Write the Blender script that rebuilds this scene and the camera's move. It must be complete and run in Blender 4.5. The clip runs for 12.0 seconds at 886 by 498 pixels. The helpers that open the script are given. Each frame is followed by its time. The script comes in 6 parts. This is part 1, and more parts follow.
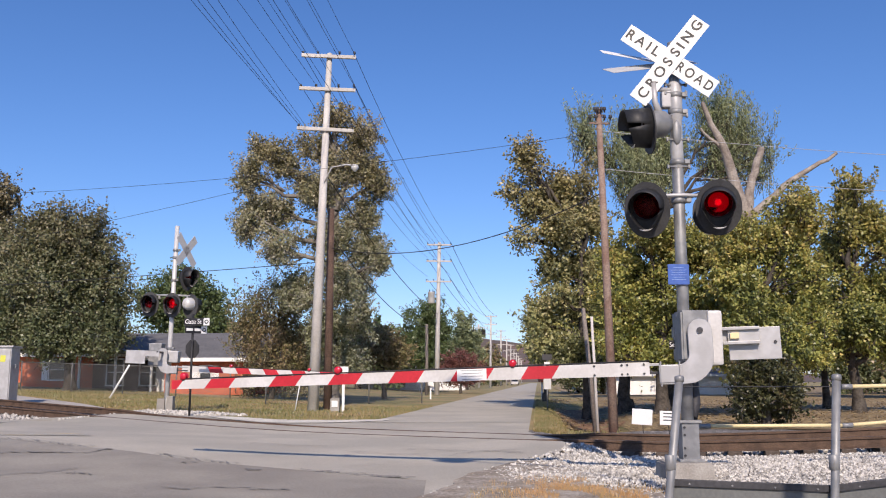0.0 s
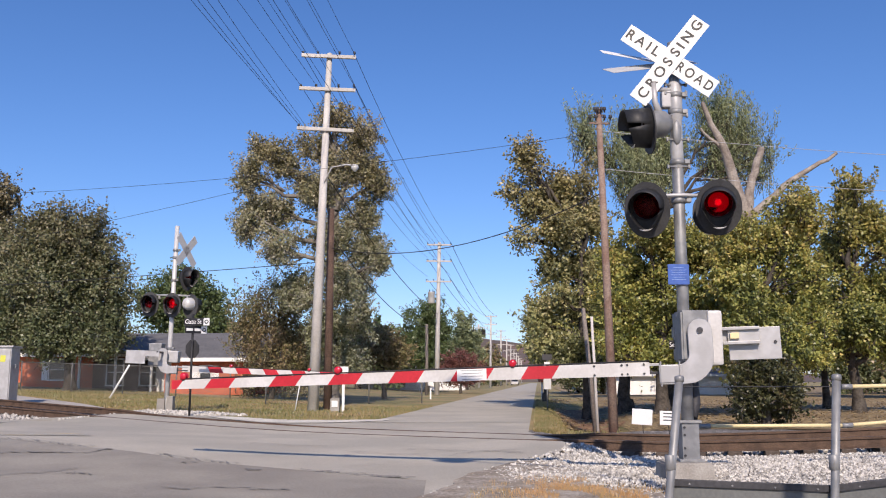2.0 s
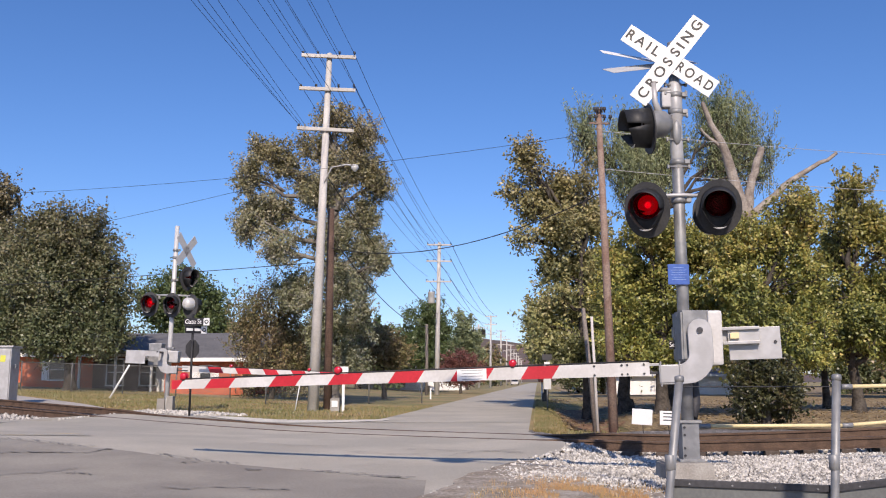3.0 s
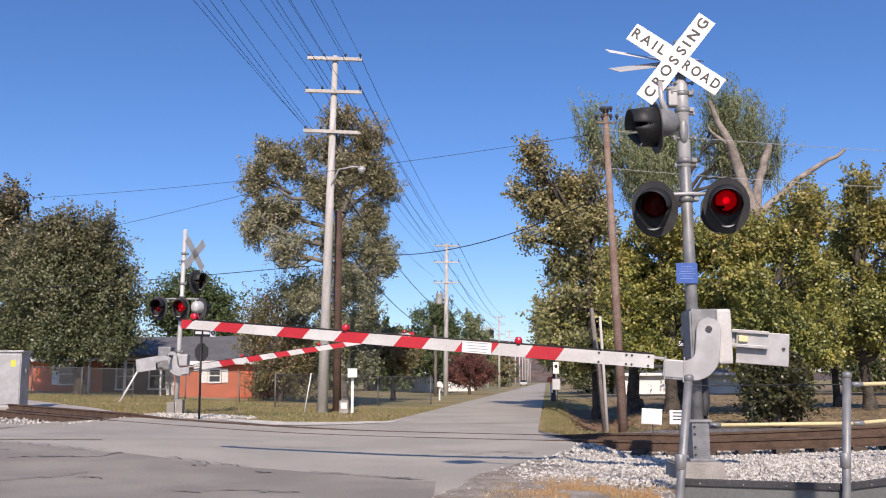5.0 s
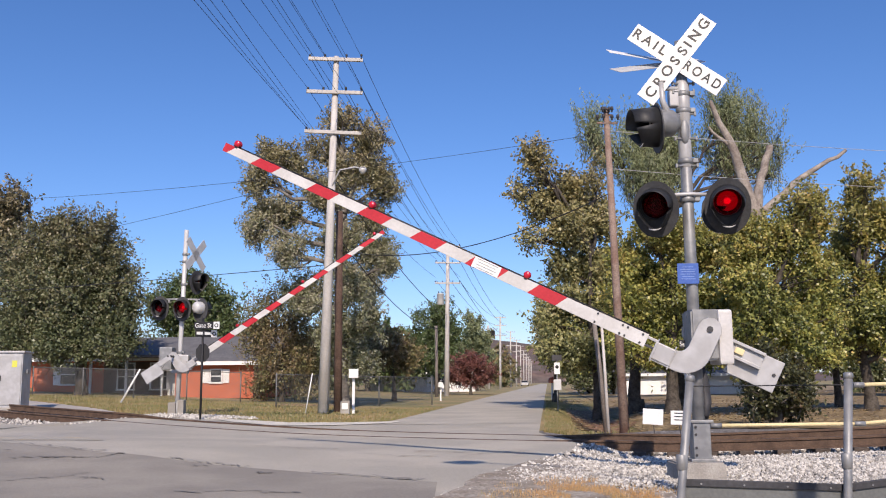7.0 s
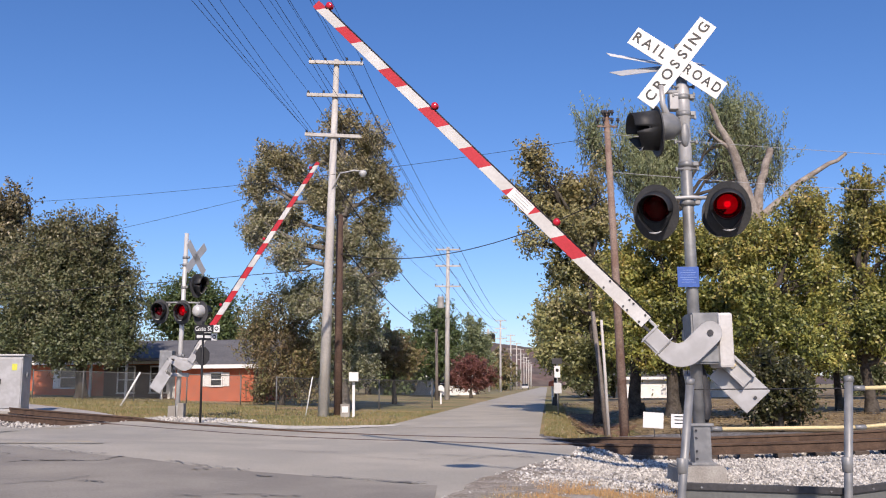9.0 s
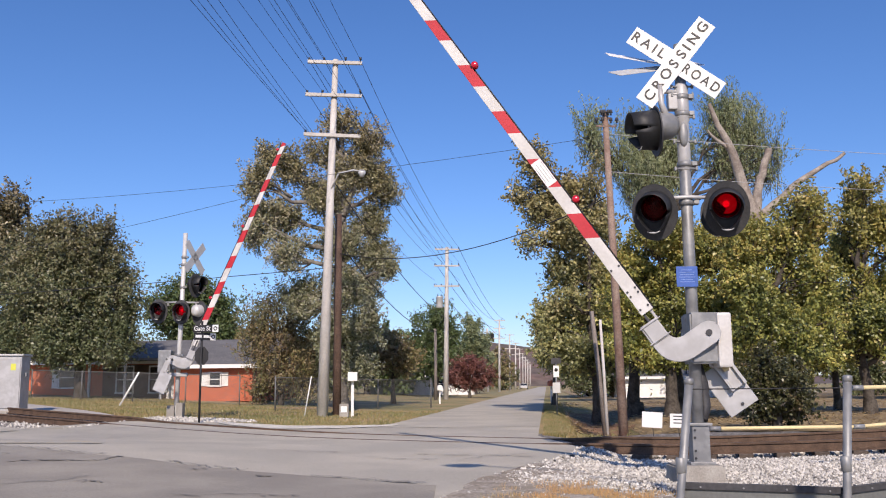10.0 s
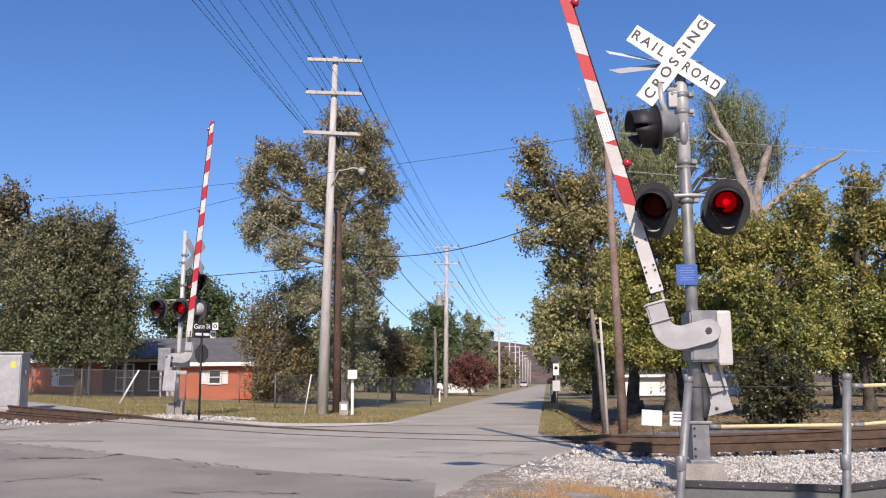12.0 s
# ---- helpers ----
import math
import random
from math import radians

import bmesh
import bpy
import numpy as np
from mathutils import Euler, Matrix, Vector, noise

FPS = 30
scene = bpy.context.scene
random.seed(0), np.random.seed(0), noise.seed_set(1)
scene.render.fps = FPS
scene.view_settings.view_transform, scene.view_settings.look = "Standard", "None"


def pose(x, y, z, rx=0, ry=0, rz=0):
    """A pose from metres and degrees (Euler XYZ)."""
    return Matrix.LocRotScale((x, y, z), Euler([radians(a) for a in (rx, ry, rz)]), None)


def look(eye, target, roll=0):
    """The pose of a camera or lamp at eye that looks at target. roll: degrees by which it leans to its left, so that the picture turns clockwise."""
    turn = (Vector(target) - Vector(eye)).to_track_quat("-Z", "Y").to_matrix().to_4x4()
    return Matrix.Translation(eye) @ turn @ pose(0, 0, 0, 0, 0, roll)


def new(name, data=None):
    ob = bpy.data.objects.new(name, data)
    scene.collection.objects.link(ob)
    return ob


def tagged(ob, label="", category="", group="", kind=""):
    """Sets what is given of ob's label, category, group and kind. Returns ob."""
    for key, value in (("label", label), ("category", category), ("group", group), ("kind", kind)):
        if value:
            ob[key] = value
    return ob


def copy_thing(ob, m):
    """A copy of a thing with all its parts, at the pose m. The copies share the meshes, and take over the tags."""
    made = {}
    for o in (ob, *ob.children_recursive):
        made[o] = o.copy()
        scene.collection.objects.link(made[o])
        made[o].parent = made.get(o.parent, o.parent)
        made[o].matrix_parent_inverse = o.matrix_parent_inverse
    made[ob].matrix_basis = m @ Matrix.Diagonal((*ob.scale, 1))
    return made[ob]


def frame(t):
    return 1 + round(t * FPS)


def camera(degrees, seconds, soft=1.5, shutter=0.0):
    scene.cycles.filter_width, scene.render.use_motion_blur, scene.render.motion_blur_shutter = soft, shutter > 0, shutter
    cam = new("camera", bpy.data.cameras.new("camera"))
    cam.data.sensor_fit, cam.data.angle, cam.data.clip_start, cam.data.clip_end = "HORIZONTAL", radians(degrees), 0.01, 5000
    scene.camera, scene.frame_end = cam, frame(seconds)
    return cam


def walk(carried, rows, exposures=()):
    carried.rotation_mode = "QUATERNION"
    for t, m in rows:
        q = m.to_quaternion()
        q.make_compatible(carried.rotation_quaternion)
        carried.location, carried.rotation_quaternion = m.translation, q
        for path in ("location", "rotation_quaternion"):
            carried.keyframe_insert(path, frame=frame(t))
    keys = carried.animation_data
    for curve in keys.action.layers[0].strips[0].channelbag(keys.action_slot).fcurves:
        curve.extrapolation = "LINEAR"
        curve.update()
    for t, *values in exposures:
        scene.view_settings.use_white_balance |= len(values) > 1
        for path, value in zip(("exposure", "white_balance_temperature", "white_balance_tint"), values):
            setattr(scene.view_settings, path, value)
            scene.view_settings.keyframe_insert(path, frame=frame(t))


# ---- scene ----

# ------------------------------------------------------------------ camera
cam = camera(53.07, 12.0, soft=1.1)
BASE = pose(0, 0, 1.0, 98.48, 0, 0)
SWAYS = ((0.0, 0, 0, 0), (3.0, 0, 0, 0), (3.2, 0, 0, 0), (4.8, 0.075, 0.465, -0.53),
    (5.0, 0.067, 0.489, -0.551), (5.5, 0.006, 0.545, -0.600), (6.0, 0.012, 0.577, -0.599), (6.5, 0.061, 0.555, -0.583),
    (7.0, 0.096, 0.558, -0.566), (7.2, 0.110, 0.562, -0.564), (8.8, 0.290, 0.574, -0.556), (9.0, 0.306, 0.570, -0.555),
    (9.5, 0.322, 0.526, -0.555), (10.0, 0.289, 0.498, -0.570), (10.5, 0.213, 0.496, -0.561), (11.0, 0.161, 0.489, -0.555),
    (11.5, 0.160, 0.489, -0.550), (12.0, 0.160, 0.492, -0.545))
walk(cam, [(t, BASE @ pose(0, 0, 0, a, b, c)) for t, a, b, c in SWAYS], exposures=((0.0, -0.02, 6150, 26), (12.0, -0.02, 6150, 26)))

# ------------------------------------------------------------------ sky and sun
SUN_TO = Vector((0.04, -1.40, 1.0)).normalized()
world = bpy.data.worlds.new("sky")
scene.world = world
world.use_nodes = True
wt = world.node_tree
sky = wt.nodes.new("ShaderNodeTexSky")
sky.sky_type = "NISHITA"
sky.sun_disc = False
sky.sun_elevation = math.asin(SUN_TO.z)
sky.sun_rotation = math.atan2(SUN_TO.x, SUN_TO.y)
sky.air_density, sky.dust_density, sky.ozone_density, sky.altitude = 1.0, 0.7, 5.0, 500
deeper = wt.nodes.new("ShaderNodeHueSaturation")
deeper.inputs["Saturation"].default_value = 1.14
wt.links.new(sky.outputs[0], deeper.inputs["Color"])
wt.links.new(deeper.outputs[0], wt.nodes["Background"].inputs[0])
wt.nodes["Background"].inputs[1].default_value = 0.13
sun_data = bpy.data.lights.new("sun", "SUN")
sun_data.energy, sun_data.angle, sun_data.color = 4.85, radians(0.55), (1.0, 0.89, 0.65)
sun = new("sun", sun_data)
sun.matrix_world = look(SUN_TO * 50, (0, 0, 0))


# ------------------------------------------------------------------ materials
def material(name, colour, rough=0.8, metal=0.0, vary=0.25, scale=3.0, fine=40.0, bump=0.15, island=0.0, other=None, obj=0.0, spec=0.4, mix_at=(0.42, 0.62)):
    """A surface with two scales of variation: wide stains towards `other`, fine grain and relief."""
    m = bpy.data.materials.new(name)
    m.use_nodes = True
    t = m.node_tree
    b = t.nodes["Principled BSDF"]
    b.inputs["Metallic"].default_value = metal
    b.inputs["Specular IOR Level"].default_value = spec
    co = t.nodes.new("ShaderNodeTexCoord")
    n1, n2 = t.nodes.new("ShaderNodeTexNoise"), t.nodes.new("ShaderNodeTexNoise")
    for n, s, d in ((n1, scale, 5), (n2, fine, 3)):
        n.inputs["Scale"].default_value, n.inputs["Detail"].default_value = s, d
        t.links.new(co.outputs["Object"], n.inputs["Vector"])
    dark = other or tuple(c * (1 - vary) for c in colour)
    r1 = t.nodes.new("ShaderNodeMapRange")
    r1.inputs[1].default_value, r1.inputs[2].default_value = mix_at
    t.links.new(n1.outputs[0], r1.inputs[0])
    mx = t.nodes.new("ShaderNodeMix")
    mx.data_type = "RGBA"
    mx.inputs[6].default_value, mx.inputs[7].default_value = (*dark, 1), (*colour, 1)
    t.links.new(r1.outputs[0], mx.inputs[0])
    hsv = t.nodes.new("ShaderNodeHueSaturation")
    t.links.new(mx.outputs[2], hsv.inputs["Color"])
    r2 = t.nodes.new("ShaderNodeMapRange")
    r2.inputs[1].default_value, r2.inputs[2].default_value = 0.3, 0.7
    r2.inputs[3].default_value, r2.inputs[4].default_value = 1 - vary, 1 + vary
    t.links.new(n2.outputs[0], r2.inputs[0])
    value = r2.outputs[0]
    for amount, kind, socket in ((island, "ShaderNodeNewGeometry", "Random Per Island"), (obj, "ShaderNodeObjectInfo", "Random")):
        if amount:
            g = t.nodes.new(kind)
            r3 = t.nodes.new("ShaderNodeMapRange")
            r3.inputs[3].default_value, r3.inputs[4].default_value = 1 - amount, 1 + amount
            t.links.new(g.outputs[socket], r3.inputs[0])
            mul = t.nodes.new("ShaderNodeMath")
            mul.operation = "MULTIPLY"
            t.links.new(value, mul.inputs[0])
            t.links.new(r3.outputs[0], mul.inputs[1])
            value = mul.outputs[0]
    t.links.new(value, hsv.inputs["Value"])
    t.links.new(hsv.outputs[0], b.inputs["Base Color"])
    rr = t.nodes.new("ShaderNodeMapRange")
    rr.inputs[3].default_value, rr.inputs[4].default_value = max(0.05, rough - 0.12), min(1, rough + 0.1)
    t.links.new(n1.outputs[0], rr.inputs[0])
    t.links.new(rr.outputs[0], b.inputs["Roughness"])
    if bump:
        bp = t.nodes.new("ShaderNodeBump")
        bp.inputs["Strength"].default_value, bp.inputs["Distance"].default_value = bump, 0.02
        t.links.new(n2.outputs[0], bp.inputs["Height"])
        t.links.new(bp.outputs[0], b.inputs["Normal"])
    return m


def leaf_material(name, colours, through_share=0.2, turned=0.0, height=10.0, dry=(0.30, 0.17, 0.07)):
    """Leaves: colour goes along a ramp branch by branch and leaf by leaf; some light passes through. turned: how far the upper
    leaves have turned to the dry autumn colour, up to the tree's height."""
    m = bpy.data.materials.new(name)
    m.use_nodes = True
    t = m.node_tree
    b = t.nodes["Principled BSDF"]
    b.inputs["Roughness"].default_value = 0.42
    b.inputs["Specular IOR Level"].default_value = 0.5

    def maths(kind, x, y, z=None):
        nd = t.nodes.new("ShaderNodeMath")
        nd.operation = kind
        for k, v in enumerate((x, y, z)):
            if v is None:
                continue
            if isinstance(v, (int, float)):
                nd.inputs[k].default_value = v
            else:
                t.links.new(v, nd.inputs[k])
        return nd.outputs[0]

    g = t.nodes.new("ShaderNodeNewGeometry")
    co = t.nodes.new("ShaderNodeTexCoord")
    waves = []
    for scale in (0.45, 1.9):
        n = t.nodes.new("ShaderNodeTexNoise")
        n.inputs["Scale"].default_value, n.inputs["Detail"].default_value = scale, 2
        t.links.new(co.outputs["Object"], n.inputs["Vector"])
        waves.append(n.outputs[0])
    v = maths("MULTIPLY_ADD", waves[0], 1.2, -0.9)
    v = maths("MULTIPLY_ADD", waves[1], 1.0, v)
    v = maths("MULTIPLY_ADD", g.outputs["Random Per Island"], 0.6, v)
    ramp = t.nodes.new("ShaderNodeValToRGB")
    while len(ramp.color_ramp.elements) < len(colours):
        ramp.color_ramp.elements.new(0.5)
    for i, c in enumerate(colours):
        ramp.color_ramp.elements[i].position = i / (len(colours) - 1)
        ramp.color_ramp.elements[i].color = (*c, 1)
    t.links.new(v, ramp.inputs[0])
    colour = ramp.outputs[0]
    if turned:
        xyz = t.nodes.new("ShaderNodeSeparateXYZ")
        t.links.new(co.outputs["Object"], xyz.inputs[0])
        share = maths("MULTIPLY_ADD", xyz.outputs[2], 1.0 / height, -0.95)
        share = maths("MULTIPLY_ADD", waves[1], 0.9, share)
        share = maths("MULTIPLY_ADD", g.outputs["Random Per Island"], 0.35, share)
        share = maths("MULTIPLY", share, turned)
        lim = t.nodes.new("ShaderNodeClamp")
        t.links.new(share, lim.inputs[0])
        mix = t.nodes.new("ShaderNodeMix")
        mix.data_type = "RGBA"
        t.links.new(lim.outputs[0], mix.inputs[0])
        t.links.new(colour, mix.inputs[6])
        mix.inputs[7].default_value = (*dry, 1)
        colour = mix.outputs[2]
    t.links.new(colour, b.inputs["Base Color"])
    tr = t.nodes.new("ShaderNodeBsdfTranslucent")
    t.links.new(colour, tr.inputs[0])
    mx = t.nodes.new("ShaderNodeMixShader")
    mx.inputs[0].default_value = through_share
    t.links.new(b.outputs[0], mx.inputs[1])
    t.links.new(tr.outputs[0], mx.inputs[2])
    t.links.new(mx.outputs[0], t.nodes["Material Output"].inputs[0])
    return m


def glowing(name, colour, strength):
    m = bpy.data.materials.new(name)
    m.use_nodes = True
    b = m.node_tree.nodes["Principled BSDF"]
    b.inputs["Base Color"].default_value = (*colour, 1)
    b.inputs["Emission Color"].default_value = (*colour, 1)
    b.inputs["Emission Strength"].default_value = strength
    return m


def clear_glass(name, colour, rough=0.05):
    m = bpy.data.materials.new(name)
    m.use_nodes = True
    b = m.node_tree.nodes["Principled BSDF"]
    b.inputs["Base Color"].default_value = (*colour, 1)
    b.inputs["Roughness"].default_value = rough
    b.inputs["Transmission Weight"].default_value = 1.0
    b.inputs["IOR"].default_value = 1.2
    return m


M_GRASS = material("dry_lawn", (0.38, 0.275, 0.14), 0.95, vary=0.3, scale=0.25, fine=18, bump=0.6, other=(0.22, 0.205, 0.085))
M_YARD = material("shaded_lawn", (0.36, 0.27, 0.145), 0.95, vary=0.35, scale=0.45, fine=15, bump=0.6, other=(0.22, 0.16, 0.085))
M_ASPHALT = material("worn_asphalt", (0.48, 0.44, 0.36), 0.88, vary=0.16, scale=0.55, fine=55, bump=0.3, other=(0.40, 0.37, 0.305))
M_PATCH = material("older_asphalt", (0.34, 0.31, 0.255), 0.9, vary=0.18, scale=0.7, fine=60, bump=0.35, other=(0.265, 0.24, 0.20))
M_SIDE = material("pale_roadside", (0.45, 0.415, 0.37), 0.9, vary=0.12, scale=0.6, fine=40, bump=0.25)
M_LIME = material("pale_gravel_edge", (0.74, 0.70, 0.60), 0.95, vary=0.2, scale=1.5, fine=60, bump=0.4)
M_BED = material("ballast_bed", (0.27, 0.25, 0.23), 0.95, vary=0.5, scale=9, fine=30, bump=0.9)
M_STONE = material("ballast_stone", (0.49, 0.465, 0.42), 0.9, vary=0.15, scale=6, fine=50, bump=0.2, island=0.52)
M_RUST = material("rusty_rail", (0.075, 0.047, 0.032), 0.85, vary=0.25, scale=5, fine=50, bump=0.15, other=(0.115, 0.072, 0.047))
M_RAILTOP = material("polished_rail_head", (0.16, 0.13, 0.11), 0.5, 0.5, vary=0.1, bump=0.03)
M_TIE = material("creosoted_tie", (0.09, 0.07, 0.055), 0.9, vary=0.3, scale=4, fine=30, bump=0.4, obj=0.2)
M_CONCRETE = material("weathered_concrete", (0.36, 0.34, 0.305), 0.9, vary=0.16, scale=3, fine=60, bump=0.25, other=(0.27, 0.25, 0.22))
M_GALV = material("galvanised_steel", (0.285, 0.29, 0.29), 0.5, 0.3, vary=0.06, scale=6, fine=14, bump=0.02, other=(0.20, 0.205, 0.21))
M_ALU = material("silver_painted_metal", (0.45, 0.45, 0.45), 0.45, 0.15, vary=0.035, scale=5, fine=12, bump=0.015, other=(0.38, 0.375, 0.37))
M_WHITE = material("white_enamel", (0.60, 0.59, 0.57), 0.45, vary=0.06, scale=3, fine=30, bump=0.02, other=(0.52, 0.505, 0.48))
M_SIGNW = material("white_sign_sheet", (0.75, 0.75, 0.73), 0.5, vary=0.04, scale=6, fine=60, bump=0.0)
M_RED = material("red_reflective_tape", (0.49, 0.02, 0.03), 0.45, vary=0.1, scale=4, fine=30, bump=0.02)
M_BLACK = material("matt_black_paint", (0.018, 0.018, 0.02), 0.55, vary=0.2, scale=8, fine=60, bump=0.03)
M_VISOR = material("dull_black_hood_paint", (0.024, 0.025, 0.027), 0.55, vary=0.2, scale=6, fine=40, bump=0.02)
M_FADEDBLACK = material("sun_faded_black_paint", (0.048, 0.049, 0.052), 0.6, vary=0.2, scale=6, fine=40, bump=0.02)
M_DARK = material("dark_steel", (0.06, 0.06, 0.065), 0.6, 0.3, vary=0.2, bump=0.05)
M_LETTER = material("black_lettering", (0.02, 0.02, 0.02), 0.5, vary=0.05, bump=0.0)
M_BLUE = material("blue_sign_sheet", (0.05, 0.12, 0.40), 0.5, vary=0.1, scale=9, bump=0.0)
M_YELLOWED = material("cream_pipe_paint", (0.80, 0.66, 0.36), 0.55, vary=0.08, scale=3, fine=30, bump=0.03)
M_GREYBOARD = material("grey_guard_plank", (0.135, 0.142, 0.138), 0.6, vary=0.12, scale=2.5, fine=45, bump=0.05)
M_DARKPOLE = material("dark_brown_pole", (0.12, 0.075, 0.055), 0.9, vary=0.3, scale=2, fine=25, bump=0.3)
M_POLE = material("pale_concrete_pole", (0.56, 0.535, 0.50), 0.85, vary=0.10, scale=1.2, fine=24, bump=0.12, other=(0.47, 0.445, 0.41))
M_WOODPOLE = material("brown_wood_pole", (0.20, 0.125, 0.095), 0.85, vary=0.25, scale=2, fine=25, bump=0.3, other=(0.27, 0.20, 0.16))
M_GREYWOOD = material("grey_weathered_wood", (0.22, 0.19, 0.165), 0.9, vary=0.25, scale=2, fine=25, bump=0.3)
M_BARK = material("tree_bark", (0.045, 0.037, 0.03), 0.95, vary=0.35, scale=4, fine=18, bump=0.7, other=(0.085, 0.073, 0.06))
M_PALEBARK = material("pale_flaking_bark", (0.25, 0.235, 0.205), 0.9, vary=0.25, scale=2.5, fine=14, bump=0.4, other=(0.11, 0.095, 0.08))
M_DEADWOOD = material("bleached_dead_wood", (0.33, 0.29, 0.25), 0.9, vary=0.25, scale=3, fine=20, bump=0.4, other=(0.20, 0.165, 0.14))
M_BRICK = material("orange_brick_wall", (0.50, 0.145, 0.075), 0.85, vary=0.12, scale=2, fine=14, bump=0.2)
M_ROOF = material("grey_shingle_roof", (0.15, 0.15, 0.155), 0.9, vary=0.18, scale=1.5, fine=12, bump=0.3)
M_TRIM = material("white_house_trim", (0.78, 0.78, 0.76), 0.6, vary=0.04, bump=0.02)
M_PANE = material("dark_window_pane", (0.03, 0.035, 0.04), 0.12, vary=0.1, bump=0.0, spec=0.6)
M_WIRE = material("black_cable", (0.025, 0.025, 0.028), 0.6, vary=0.1, bump=0.0)
M_FENCE = material("zinc_fence_mesh", (0.16, 0.16, 0.155), 0.6, 0.3, vary=0.15, bump=0.0)
M_DRYGRASS = leaf_material("dry_grass_blades", ((0.50, 0.27, 0.11), (0.58, 0.36, 0.16), (0.50, 0.34, 0.15), (0.28, 0.26, 0.09)), 0.25)
M_LAWNBLADE = leaf_material("lawn_blades", ((0.19, 0.20, 0.07), (0.25, 0.235, 0.09), (0.34, 0.27, 0.125), (0.44, 0.31, 0.16)), 0.25)
M_HILL = material("far_wooded_hill", (0.17, 0.105, 0.088), 1.0, vary=0.25, scale=0.02, fine=0.12, bump=0.0, other=(0.12, 0.095, 0.08))
M_LENS = clear_glass("red_lamp_glass", (0.34, 0.012, 0.025), 0.22)
M_LENS.node_tree.nodes["Principled BSDF"].inputs["Transmission Weight"].default_value = 0.88
M_GLOW = glowing("lit_red_lamp", (1.0, 0.035, 0.06), 3.4)
M_GLOWRIM = glowing("lit_red_lamp_rim", (1.0, 0.02, 0.05), 0.75)
M_ARMRED = material("red_arm_lamp_plastic", (0.55, 0.012, 0.03), 0.2, vary=0.1, bump=0.0, spec=0.7)
M_SILVERBACK = material("bright_lamp_back", (0.55, 0.55, 0.54), 0.4, 0.1, vary=0.06, bump=0.02)
L_OLIVE = leaf_material("olive_autumn_leaves", ((0.07, 0.09, 0.03), (0.17, 0.195, 0.055), (0.30, 0.32, 0.08), (0.46, 0.43, 0.115), (0.58, 0.45, 0.14)), 0.25, 0.5, 8.8, (0.38, 0.22, 0.09))
# pale leaf tones; the whitish last stop paints glints into the colour
L_SYCA = leaf_material("brown_green_leaves", ((0.11, 0.12, 0.06), (0.20, 0.21, 0.105), (0.28, 0.29, 0.16), (0.38, 0.38, 0.26), (0.50, 0.50, 0.42)), 0.25, 0.75, 14.5, (0.36, 0.25, 0.11))
L_DEEP = leaf_material("deep_green_leaves", ((0.07, 0.09, 0.04), (0.12, 0.145, 0.065), (0.18, 0.20, 0.10), (0.24, 0.24, 0.14)), 0.2, 0.4, 10.5, (0.28, 0.15, 0.10))
L_GREEN = leaf_material("mid_green_leaves", ((0.07, 0.10, 0.035), (0.11, 0.155, 0.055), (0.165, 0.205, 0.085)))
L_RUSSET = leaf_material("russet_leaves", ((0.20, 0.145, 0.085), (0.26, 0.195, 0.10), (0.22, 0.21, 0.09), (0.17, 0.19, 0.08)))
L_SHRUB = leaf_material("dark_shrub_leaves", ((0.035, 0.04, 0.018), (0.06, 0.065, 0.025), (0.10, 0.10, 0.035), (0.12, 0.08, 0.04)), 0.15)
L_STREET = leaf_material("grey_olive_leaves", ((0.08, 0.095, 0.045), (0.17, 0.185, 0.08), (0.28, 0.29, 0.12), (0.42, 0.41, 0.17), (0.52, 0.46, 0.25)), 0.25, 0.55, 10.0, (0.38, 0.24, 0.12))
L_CRIMSON = leaf_material("dull_red_leaves", ((0.16, 0.06, 0.05), (0.25, 0.105, 0.085), (0.17, 0.09, 0.065)))
L_WILLOW = leaf_material("grey_green_leaves", ((0.18, 0.21, 0.105), (0.26, 0.30, 0.15), (0.35, 0.37, 0.20)), 0.3)


# ------------------------------------------------------------------ mesh helpers
def link(name, bm, mat, parent=None, label="", smooth=False):
    me = bpy.data.meshes.new(name)
    bm.to_mesh(me)
    bm.free()
    if smooth:
        for p in me.polygons:
            p.use_smooth = True
    for m in (mat if isinstance(mat, (list, tuple)) else (mat,)):
        me.materials.append(m)
    ob = new(name, me)
    if parent:
        ob.parent = parent
    return tagged(ob, label)


def part(name, bm, mat, parent, label="", smooth=False):
    return link(name, bm, mat, parent, label, smooth)


def shared(name, me, parent, m):
    ob = new(name, me)
    ob.parent = parent
    ob.matrix_basis = m
    return ob


def box(bm, c, s, m=None, bevel=0.0):
    tmp = bmesh.new()
    bmesh.ops.create_cube(tmp, size=1.0)
    bmesh.ops.scale(tmp, vec=s, verts=tmp.verts)
    if bevel:
        bmesh.ops.bevel(tmp, geom=tmp.edges[:], offset=bevel, segments=2, affect="EDGES", profile=0.6)
    bmesh.ops.transform(tmp, matrix=(m or Matrix()) @ Matrix.Translation(c), verts=tmp.verts)
    join(bm, tmp)
    return bm


def join(bm, tmp):
    me = bpy.data.meshes.new("tmp")
    tmp.to_mesh(me)
    tmp.free()
    bm.from_mesh(me)
    bpy.data.meshes.remove(me)


